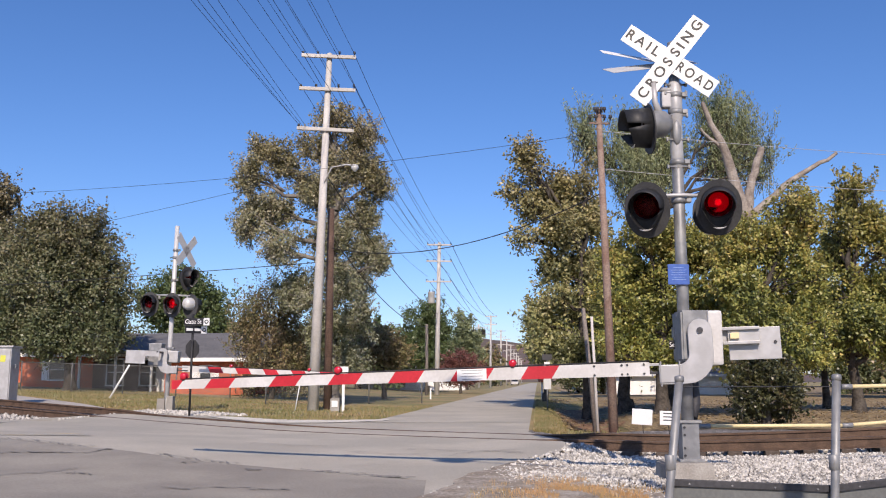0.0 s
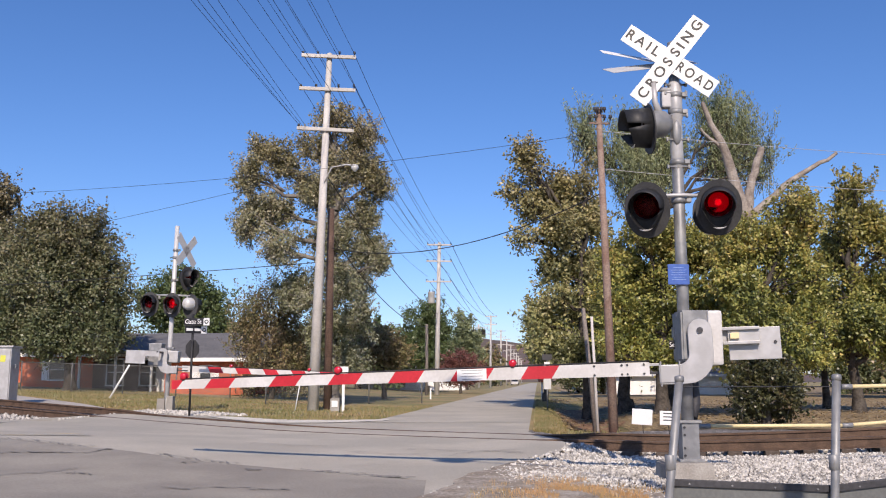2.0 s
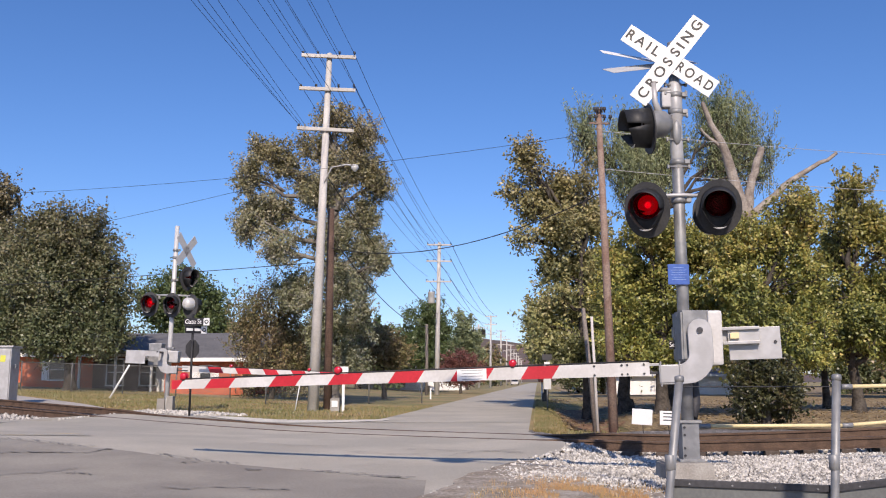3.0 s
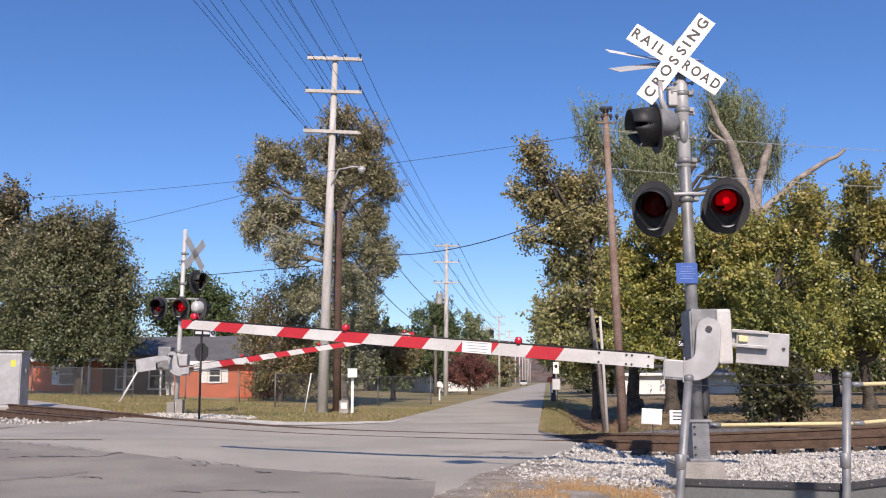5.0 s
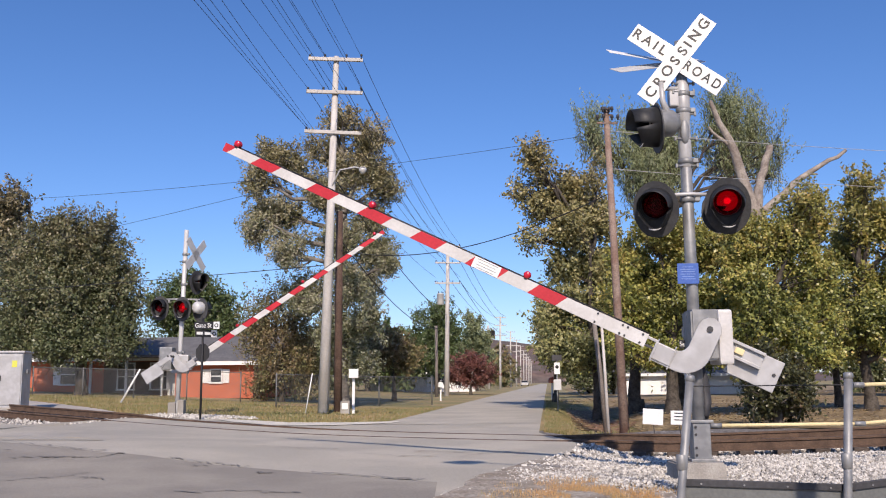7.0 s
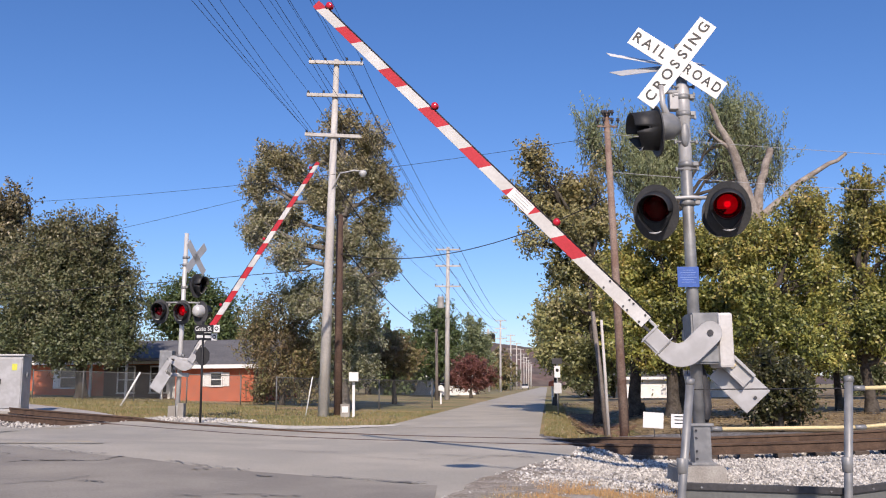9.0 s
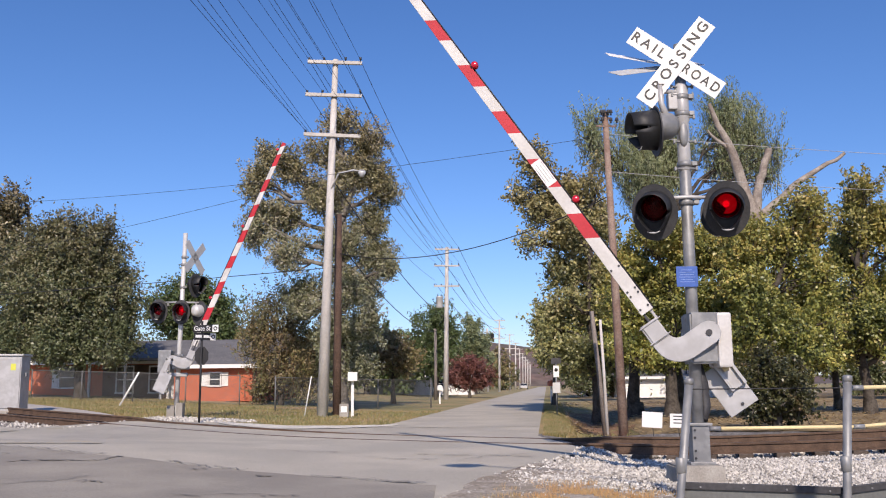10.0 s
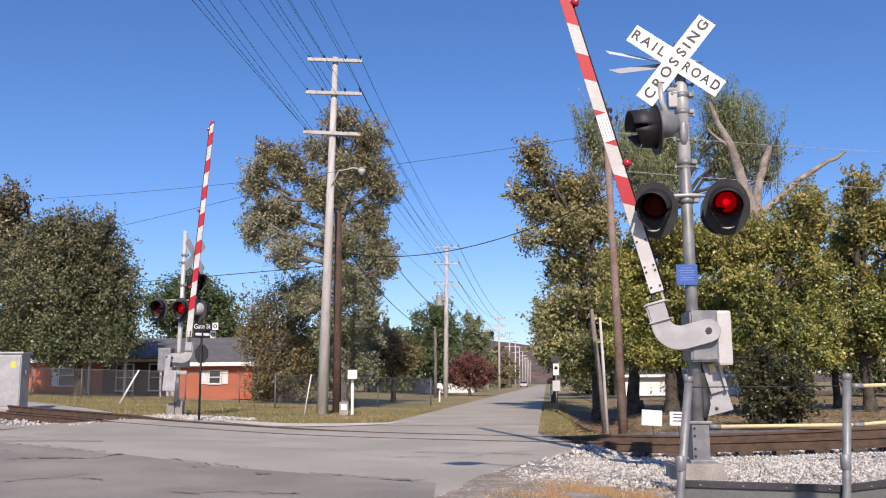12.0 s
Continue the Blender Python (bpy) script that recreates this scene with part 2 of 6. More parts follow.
def tube(bm, points, radii, sides=12, caps=True):
    """A round bar through points, with a radius at each."""
    pts = [Vector(p) for p in points]
    rings = []
    side = None
    for i, p in enumerate(pts):
        d = (pts[min(i + 1, len(pts) - 1)] - pts[max(i - 1, 0)]).normalized()
        if side is None:
            side = d.cross(Vector((0, 0, 1)) if abs(d.z) < 0.9 else Vector((0, 1, 0))).normalized()
        side = (side - d * side.dot(d)).normalized()
        up = d.cross(side)
        r = radii[i] if isinstance(radii, (list, tuple)) else radii
        rings.append([bm.verts.new(p + (side * math.cos(a) + up * math.sin(a)) * r) for a in [k * math.tau / sides for k in range(sides)]])
    for a, b in zip(rings, rings[1:]):
        for k in range(sides):
            bm.faces.new((a[k], a[(k + 1) % sides], b[(k + 1) % sides], b[k])).smooth = True
    if caps:
        bm.faces.new(rings[0][::-1])
        bm.faces.new(rings[-1])
    return bm


def lathe(bm, profile, m=None, sides=28, sweep=math.tau, start=0.0):
    """Turns (radius, height) pairs about the z axis."""
    m = m or Matrix()
    full = abs(sweep - math.tau) < 1e-6
    n = sides if full else sides + 1
    cols = []
    for k in range(n):
        a = start + sweep * k / sides
        cols.append([bm.verts.new(m @ Vector((r * math.cos(a), r * math.sin(a), z))) for r, z in profile])
    for k in range(sides):
        a, b = cols[k], cols[(k + 1) % n]
        for i in range(len(profile) - 1):
            if (a[i].co - b[i].co).length < 1e-7:
                vs = (a[i], b[i + 1], a[i + 1])
            elif (a[i + 1].co - b[i + 1].co).length < 1e-7:
                vs = (a[i], b[i], a[i + 1])
            else:
                vs = (a[i], b[i], b[i + 1], a[i + 1])
            bm.faces.new(vs).smooth = True
    return bm


def prism(bm, outline, y0, y1, m=None):
    """An outline in x, z pushed from y0 to y1."""
    m = m or Matrix()
    a = [bm.verts.new(m @ Vector((x, y0, z))) for x, z in outline]
    b = [bm.verts.new(m @ Vector((x, y1, z))) for x, z in outline]
    n = len(a)
    bm.faces.new(a)
    bm.faces.new(b[::-1])
    for i in range(n):
        bm.faces.new((a[i], b[i], b[(i + 1) % n], a[(i + 1) % n]))
    bmesh.ops.recalc_face_normals(bm, faces=bm.faces[:])
    return bm


def lettering(name, text, size, parent, m, mat=None, fit_width=None, spacing=1.0, bold=0.0):
    """Raised flat letters in the plane x, z of m, seen from -y."""
    cu = bpy.data.curves.new("letters", "FONT")
    cu.body, cu.size, cu.align_x, cu.align_y, cu.extrude = text, size, "CENTER", "CENTER", 0.0015
    cu.space_character, cu.offset = spacing, bold
    ob = bpy.data.objects.new("letters", cu)
    me = bpy.data.meshes.new_from_object(ob)
    bpy.data.objects.remove(ob)
    width = max(v.co.x for v in me.vertices) - min(v.co.x for v in me.vertices)
    k = fit_width / width if fit_width else 1.0
    me.transform(m @ pose(0, 0, 0, 90) @ Matrix.Diagonal((k, 1, 1, 1)))
    me.materials.append(mat or M_LETTER)
    ob = new(name, me)
    ob.parent = parent
    return ob


def empty(name, m, label, category, group="", kind=""):
    ob = new(name)
    ob.matrix_basis = m
    return tagged(ob, label, category, group, kind)


def cloud(name, verts, faces, mat, parent=None):
    me = bpy.data.meshes.new(name)
    me.from_pydata(verts, [], faces)
    me.materials.append(mat)
    ob = new(name, me)
    if parent:
        ob.parent = parent
    return ob


# ------------------------------------------------------------------ the lie of the land
def smooth_step(a, b, x):
    k = min(1.0, max(0.0, (x - a) / (b - a)))
    return k * k * (3 - 2 * k)


def track_y(x):
    """Centre of the nearer rail."""
    q = min(x, 8.0)
    y = 16.25 - 0.52 * q + 0.0105 * q * q + 0.0022 * max(0.0, q) ** 3
    return y + (x - q) * 0.07 if x > 8 else y


def track_tilt(x):
    return math.atan((track_y(x + 0.05) - track_y(x - 0.05)) / 0.1)


def rise(x):
    return 0.036 * 0.8 * math.log1p(math.exp(min(40, (-x - 3) / 0.8))) if x > -30 else 0.97


def road_right(y):
    if y < 10:
        return 0.45 - 0.25 * (10 - y)
    if y < 14.1:
        return 0.45 + (y - 10) * 0.405
    if y < 18:
        return 2.11 - 0.105 * (y - 14.1)
    return 1.7 + 0.1053 * (y - 18)


def rail_z(x):
    return rise(x) + 0.04 * min(6.0, max(0.0, x - 3.5))


def terrain(x, y):
    z = rise(x)
    off_track = (y - track_y(x) - 0.75) * math.cos(track_tilt(x))
    bare = max(smooth_step(0.1, 0.9, x - road_right(y)), smooth_step(-8.0, -9.2, x))
    z -= 0.15 * bare * (1 - smooth_step(2.0, 3.4, abs(off_track)))
    z += (rail_z(x) - rise(x)) * (1 - smooth_step(2.0, 4.0, abs(off_track)))
    z += 0.08 * smooth_step(0.5, -4.5, x) * smooth_step(9.0, 12.3, y) * (1 - smooth_step(13.2, 17.0, y)) * (1 - smooth_step(-7.0, -9.5, x))
    if x > 1.5 and y < 16:
        z -= 0.06 * smooth_step(0.0, 0.8, x - road_right(y))
    if y > 18.5 and x > 1.0:
        e = x - road_right(y)
        z -= 0.42 * smooth_step(0.4, 1.5, e) * (1 - smooth_step(2.0, 3.6, e)) * smooth_step(18.5, 20.5, y) * (1 - smooth_step(34.0, 46.0, y))
    return z


def surface(name, rows, cols, x_of, y_of, mat, lift, label, category, noise_amp=0.0):
    """A sheet over the land: x_of(i, j) and y_of(i, j) for shares i, j from 0 to 1."""
    verts, faces = [], []
    for r in range(rows + 1):
        for c in range(cols + 1):
            x, y = x_of(r / rows, c / cols), y_of(r / rows, c / cols)
            verts.append((x, y, terrain(x, y) + lift + noise_amp * noise.noise(Vector((x * 1.3, y * 1.3, 0)))))
    w = cols + 1
    for r in range(rows):
        for c in range(cols):
            a = r * w + c
            faces.append((a, a + 1, a + w + 1, a + w))
    ob = cloud(name, verts, faces, mat)
    for p in ob.data.polygons:
        p.use_smooth = True
    return tagged(ob, label, category, kind="structure")


def spread(s, lo, hi, power=2.2):
    """Shares spaced closely about the middle of the place."""
    k = 2 * s - 1
    return (hi if k > 0 else -lo) * abs(k) ** power * (1 if k > 0 else -1)


surface("ground", 230, 230, lambda r, c: spread(c, -1500, 1500, 4.2), lambda r, c: 22 + spread(r, -1200, 3000, 4.2), M_GRASS, -0.03,
        "dry brown and green autumn grass beside the crossing", "ground")


def far_road_left(y):
    base = -1.72 + 0.1053 * (y - 23)
    return base - 2.2 * max(0.0, (24.6 - y) / 4.0) ** 2 if y < 24.6 else base


def side_edge(x):
    """Where the grass begins beyond the track."""
    if x > -4.1:
        return 22.0 + (x + 4.1) * 0.42
    if x > -7.9:
        return 22.0 + (-4.1 - x) * 0.62
    return 24.36 + (-7.9 - x) * 1.15


def apron_x(c, y):
    return -42 + (road_right(y) + 42) * c


def apron_end(x):
    return track_y(x) - 1.5 if x < -8.6 else side_edge(x)


surface("road_apron", 90, 110, lambda r, c: apron_x(c ** 0.5, -8 + (apron_end(apron_x(c ** 0.5, 14)) + 8) * r),
        lambda r, c: -8 + (apron_end(apron_x(c ** 0.5, 14)) + 8) * r, M_ASPHALT, 0.004, "worn grey asphalt crossing area, cracked and stained", "road", 0.004)
surface("road", 160, 12, lambda r, c: (lambda y: far_road_left(y) + (road_right(y) - far_road_left(y)) * c)(21.9 + 500 * r ** 2.2),
        lambda r, c: 21.9 + 500 * r ** 2.2, M_ASPHALT, 0.009, "straight grey asphalt street running away from the crossing", "road", 0.0)
surface("side_lane", 40, 8, lambda r, c: -42 + 33.6 * r,
        lambda r, c: (lambda x: track_y(x) + 3.2 + c * (side_edge(x) - track_y(x) - 3.2))(-42 + 33.6 * r), M_SIDE, 0.012,
        "pale worn lane running along the far side of the track", "road", 0.004)


def patch_end(x):
    return 9.2 - 0.62 * x - 0.006 * x * x + 0.10 * noise.noise(Vector((x * 0.9, 3, 0)))


surface("road_patch", 40, 70, lambda r, c: apron_x(c ** 0.5, 8) - 0.12 * c, lambda r, c: -7.9 + (patch_end(apron_x(c ** 0.5, 8)) + 7.9) * r, M_PATCH, 0.010,
        "older darker asphalt laid against the paler crossing", "road", 0.004)
M_FADED = material("faded_yellow_paint", (0.52, 0.42, 0.26), 0.9, vary=0.2, scale=2.2, fine=40, bump=0.1, other=(0.43, 0.395, 0.325), mix_at=(0.48, 0.68))
surface("faded_marking", 12, 3, lambda r, c: -7.4 + 2.0 * r, lambda r, c: 12.9 + 1.0 * r + 1.1 * c * math.sin(math.pi * r) ** 0.6, M_FADED, 0.013, "faded yellow paint stripe worn into the asphalt", "road marking")
M_DIRT = material("brown_gravel_dirt", (0.38, 0.335, 0.275), 0.95, vary=0.35, scale=2.5, fine=30, bump=0.8, other=(0.27, 0.225, 0.17))
surface("dirt_shoulder", 30, 24, lambda r, c: (lambda y: road_right(y) - 0.10 + 0.12 * noise.noise(Vector((y * 2.1, 0, 4))) + (1.0 + 2.4 * smooth_step(9.6, 7.5, y)) * c)(5.0 + 6.6 * r), lambda r, c: 5.0 + 6.6 * r, M_DIRT, 0.012,
        "brown dirt and fine gravel shoulder beside the asphalt", "dirt", 0.012)
M_TAR = material("dark_tar_seam", (0.245, 0.225, 0.195), 0.85, vary=0.25, scale=6, fine=40, bump=0.1)


def tar_seam(points, width, seed):
    """An uneven dark seam in the asphalt."""
    rng = np.random.RandomState(seed)
    verts, faces = [], []
    for (x0, y0), (x1, y1) in zip(points, points[1:]):
        for k in range(9):
            f = k / 9
            x, y = x0 + (x1 - x0) * f + rng.normal(0, 0.03), y0 + (y1 - y0) * f + rng.normal(0, 0.05)
            w = width * rng.uniform(0.15, 0.9)
            verts += [(x, y - w, terrain(x, y - w) + 0.019), (x, y + w, terrain(x, y + w) + 0.019)]
    n = len(verts) // 2
    faces = [(2 * i, 2 * i + 2, 2 * i + 3, 2 * i + 1) for i in range(n - 1)]
    return tagged(cloud("tar_seam", verts, faces, M_TAR), "uneven dark tar seam in the worn asphalt", "tar seam", kind="structure")


tar_seam(((-5.4, 10.9), (-4.8, 11.15), (-4.4, 11.2), (-4.3, 11.8)), 0.06, 1)
tar_seam(((-0.9, 9.75), (-0.55, 9.55), (-0.3, 9.45)), 0.05, 2)
tar_seam(((-3.1, 10.6), (-2.9, 10.6)), 0.05, 3)
tar_seam(((-2.2, 10.1), (-1.95, 10.05)), 0.05, 4)
tar_seam(((-0.6, 13.2), (0.6, 13.0), (1.2, 12.6)), 0.04, 5)
tar_seam(((-3.9, 9.4), (-3.6, 9.4)), 0.04, 6)
for k, (x0, x1) in enumerate(((-9.0, -6.6), (-6.2, -4.6), (-3.6, -2.4), (-1.6, -0.4))):
    tar_seam([(x0 + (x1 - x0) * q / 4, patch_end(x0 + (x1 - x0) * q / 4) + 0.02) for q in range(5)], 0.035, 20 + k)
for k, pts in enumerate((((-4.6, 9.0), (-4.1, 9.5), (-3.9, 10.1)), ((-6.9, 11.6), (-6.2, 11.5), (-5.7, 11.7)), ((-2.6, 8.4), (-1.9, 8.5), (-1.3, 8.3)), ((0.1, 12.2), (0.5, 12.9), (1.2, 13.3)), ((-1.4, 12.6), (-0.7, 12.3), (-0.2, 12.4)), ((-3.0, 13.6), (-2.2, 13.3), (-1.7, 13.4)))):
    tar_seam(pts, 0.03, 30 + k)
surface("gravel_edge", 40, 4, lambda r, c: -6.0 + 4.6 * r, lambda r, c: side_edge(-6.0 + 4.6 * r) - 1.3 * math.sin(math.pi * r) ** 0.5 + (0.35 + 1.3 * math.sin(math.pi * r) ** 0.5) * c, M_LIME, 0.02,
        "pale gravel strip between the lane and the grass", "gravel", 0.006)
surface("yard", 80, 60, lambda r, c: road_right(19 + 130 * r ** 2) + 2.6 + 90 * c ** 2, lambda r, c: 19 + 130 * r ** 2, M_YARD, 0.006,
        "dry tan yard under the trees with fallen leaves", "yard", 0.02)
surface("ballast_bed", 60, 30, lambda r, c: (lambda y: road_right(y) - 0.35 + 26 * r ** 2)(5.0 + 14.0 * c), lambda r, c: 5.0 + 14.0 * c, M_BED, -0.012,
        "grey crushed-stone bed under the track", "ballast", 0.03)
surface("ballast_bed_far", 40, 12, lambda r, c: -42 + 33.6 * r, lambda r, c: track_y(-42 + 33.6 * r) - 1.7 + 5.0 * c, M_BED, -0.004,
        "grey crushed-stone bed under the track beyond the road", "ballast", 0.03)


M_CLAY = material("red_brown_clay", (0.30, 0.175, 0.10), 0.95, vary=0.35, scale=1.5, fine=22, bump=0.8, other=(0.20, 0.12, 0.075))
surface("ditch", 70, 10, lambda r, c: (lambda y: road_right(y) + 1.0 + 0.25 * noise.noise(Vector((y * 0.7, 0, 8))) + (1.5 + 0.5 * noise.noise(Vector((y * 0.5, 4, 8)))) * c)(19.2 + 20 * r ** 1.5), lambda r, c: 19.2 + 20 * r ** 1.5, M_CLAY, 0.02,
        "bare red-brown clay ditch between the street and the yard", "ditch", 0.05)


def hill():
    verts, faces = [], []
    n = 160
    for i in range(n + 1):
        x = -1300 + 2600 * i / n
        h = 50 * math.exp(-((x - 40) / 260) ** 2) + 8 + 5 * noise.noise(Vector((x / 90, 0, 0))) + 2 * noise.noise(Vector((x / 14, 0, 0)))
        for k in range(7):
            f = k / 6
            verts.append((x, 1000 + 260 * f + 30 * noise.noise(Vector((x / 70, f * 3, 1))), -4 + (h + 4) * math.sin(f * math.pi / 2) + 2.0 * noise.noise(Vector((x / 9, f * 9, 2)))))
    for i in range(n):
        for k in range(6):
            a = i * 7 + k
            faces.append((a, a + 7, a + 8, a + 1))
    return tagged(cloud("hill_backdrop", verts, faces, M_HILL), "low hill of bare russet woods in the distance", "hill", kind="structure")


hill()


# ------------------------------------------------------------------ the railway track
def rail_line(offset, parent, drop=0.0):
    prof = ((-0.07, -0.17), (-0.07, -0.155), (-0.012, -0.14), (-0.012, -0.045), (-0.036, -0.035), (-0.036, -0.006), (-0.028, 0.0),
            (0.028, 0.0), (0.036, -0.006), (0.036, -0.035), (0.012, -0.045), (0.012, -0.14), (0.07, -0.155), (0.07, -0.17))
    bm = bmesh.new()
    rings = []
    for i in range(221):
        x = -60 + 95 * i / 220
        a = track_tilt(x)
        flush = smooth_step(-9.2, -7.6, x) * (1 - smooth_step(1.3, 2.4, x))
        c = Vector((x, track_y(x), rail_z(x) + (0.04 + drop) * (1 - flush) + 0.014 * flush))
        side = Vector((-math.sin(a), math.cos(a), 0))
        rings.append([bm.verts.new(c + side * (offset + u) + Vector((0, 0, v))) for u, v in prof])
    n = len(prof)
    for p, q in zip(rings, rings[1:]):
        for k in range(n):
            f = bm.faces.new((p[k], p[(k + 1) % n], q[(k + 1) % n], q[k]))
            f.material_index = 1 if k == 6 else 0
    bmesh.ops.recalc_face_normals(bm, faces=bm.faces[:])
    return part("rail", bm, (M_RUST, M_RAILTOP), parent)


track = empty("railway_track", Matrix(), "rusty brown railway track curving over the street", "railway track", kind="structure")
rail_line(0.0, track)
rail_line(1.505, track, 0.03)
bm = bmesh.new()
box(bm, (0, 0.13, 0), (0.22, 2.05, 0.17), bevel=0.012)
tie_me = bpy.data.meshes.new("tie")
bm.to_mesh(tie_me)
bm.free()
tie_me.materials.append(M_TIE)
x = -40.0
while x < 24:
    a = track_tilt(x)
    if x < -8.4 or x > 1.9:
        shared("tie", tie_me, track, Matrix.Translation((x - math.sin(a) * 0.75, track_y(x) + math.cos(a) * 0.75, rail_z(x) + 0.04 - 0.17 - 0.085)) @ pose(0, 0, 0, 0, 0, math.degrees(a)))
    x += 0.55 * math.cos(a)


def stones(name, count, place, label, lo=0.014, hi=0.037):
    """Loose crushed stones, each a small uneven eight-sided lump."""
    rng = np.random.RandomState(5 + count % 97)
    verts, faces = [], []
    base = np.array(((1, 0, 0), (-1, 0, 0), (0, 1, 0), (0, -1, 0), (0, 0, 1), (0, 0, -1)), float)
    tri = ((0, 2, 4), (2, 1, 4), (1, 3, 4), (3, 0, 4), (2, 0, 5), (1, 2, 5), (3, 1, 5), (0, 3, 5))
    for i in range(count):
        x, y = place(rng)
        r = rng.uniform(lo, hi) * (0.55 if y < 9.6 else 0.8 if y < 10.8 else 1.0)
        v = base * rng.uniform(0.6, 1.2, (6, 1)) * r
        a, b = rng.uniform(0, 6.28, 2)
        rz = np.array(((math.cos(a), -math.sin(a), 0), (math.sin(a), math.cos(a), 0), (0, 0, 1)))
        rx = np.array(((1, 0, 0), (0, math.cos(b), -math.sin(b)), (0, math.sin(b), math.cos(b))))
        v = v @ rx @ rz + (x, y, terrain(x, y) + r * 0.25)
        k = len(verts)
        verts.extend(map(tuple, v))
        faces.extend((p + k, q + k, s + k) for p, q, s in tri)
    return tagged(cloud(name, verts, faces, M_STONE), label, "stones", kind="stuff")


def near_bed(rng):
    while True:
        y = rng.uniform(7.2, 14.6)
        x = road_right(y) - 0.12 + rng.uniform(0, 1) ** 1.25 * 9.5
        if y < track_y(x) - 0.1 and rng.uniform() < smooth_step(-0.1, 0.9, x - road_right(y)) + 0.06 and rng.uniform() < min(1, 0.35 + (y - 8.4 + max(0, x - 2) * 0.5) / 1.8):
            return x, y


def far_bed(rng):
    x = rng.uniform(-20, -8.3)
    return x, track_y(x) + rng.choice((rng.uniform(-1.8, -0.1), rng.uniform(0.1, 3.0)))


def rail_gap(rng):
    x = rng.uniform(2.6, 12)
    return x, track_y(x) + rng.uniform(0.1, 3.0)


def mound(rng):
    a, r = rng.uniform(0, 6.28), rng.uniform(0, 1) ** 0.5
    return -7.4 + 2.2 * r * math.cos(a), 24.3 + 1.0 * r * math.sin(a) - 0.12 * 2.2 * r * math.cos(a)


stones("ballast_stones", 36000, near_bed, "pale grey crushed ballast stones beside the track")
stones("ballast_stones_far", 2500, far_bed, "grey ballast stones along the far rails", 0.025, 0.05)
stones("ballast_stones_between", 2500, rail_gap, "grey ballast stones between the rails", 0.025, 0.05)
stones("gravel_mound", 1400, mound, "small pale gravel mound at a signal mast foot", 0.03, 0.06)


def blades(name, count, place, mat, label, h0, h1, w=0.008):
    rng = np.random.RandomState(count)
    verts, faces = [], []
    for i in range(count):
        x, y = place(rng)
        z = terrain(x, y) - 0.03
        h, a = rng.uniform(h0, h1), rng.uniform(0, 6.28)
        dx, dy = math.cos(a) * w, math.sin(a) * w
        lx, ly = rng.normal(0, 0.4, 2) * h
        k = len(verts)
        verts += [(x - dx, y - dy, z), (x + dx, y + dy, z), (x + lx, y + ly, z + h + 0.03)]
        faces.append((k, k + 1, k + 2))
    return tagged(cloud(name, verts, faces, mat), label, "grass", kind="stuff")


def straw(rng):
    while True:
        x, y = rng.normal(1.35, 0.5), rng.normal(8.25, 0.5)
        if x > road_right(y) + 0.25 and 7.0 < y < 9.6 and noise.noise(Vector((x * 2.2, y * 2.2, 3))) > -0.12:
            return x, y


def verge(rng):
    while True:
        x = rng.uniform(-20, 1.5)
        y = side_edge(x) + 0.2 + rng.uniform(0, 1) ** 1.6 * 14
        if x < far_road_left(max(y, 22)) - 0.15:
            return x, y


def ditch_bank(rng):
    y = 18.6 + 30 * rng.uniform(0, 1) ** 1.8
    return road_right(y) + 0.1 + abs(rng.normal(0, 0.5)), y


def fallen_leaves(count):
    rng = np.random.RandomState(77)
    verts, faces = [], []
    for i in range(count):
        y = 19.5 + 30 * rng.uniform() ** 1.4
        x = road_right(y) + 0.9 + 16 * rng.uniform() ** 1.2
        z = terrain(x, y) + 0.05
        a, r = rng.uniform(0, 6.28), rng.uniform(0.03, 0.075)
        k = len(verts)
        verts += [(x + r * math.cos(a + q), y + r * math.sin(a + q), z + rng.uniform(0, 0.03)) for q in (0, 1.2, 3.14, 4.6)]
        faces.append((k, k + 1, k + 2, k + 3))
    return tagged(cloud("fallen_leaves", verts, faces, M_DRYLEAF), "dry brown and yellow fallen leaves over the yard", "leaves", kind="stuff")


M_DRYLEAF = leaf_material("dry_fallen_leaves", ((0.13, 0.09, 0.05), (0.24, 0.17, 0.09), (0.38, 0.28, 0.14), (0.48, 0.39, 0.2)), 0.15)
fallen_leaves(9000)
blades("straw_grass", 7000, straw, M_DRYGRASS, "straw-coloured dry grass on the gravel shoulder", 0.015, 0.06, 0.006)
blades("verge_grass", 26000, verge, M_LAWNBLADE, "short dry grass on the verge beyond the track", 0.015, 0.06, 0.016)
blades("ditch_grass", 14000, ditch_bank, M_LAWNBLADE, "short green-brown grass on the ditch bank", 0.02, 0.07, 0.016)


# ------------------------------------------------------------------ crossing signals
def disc_pose(x, y, z, yaw=0.0, pitch=0.0):
    """Local z becomes the facing direction; yaw 0 faces -y."""
    return pose(x, y, z, 0, 0, yaw) @ pose(0, 0, 0, 90 + pitch)


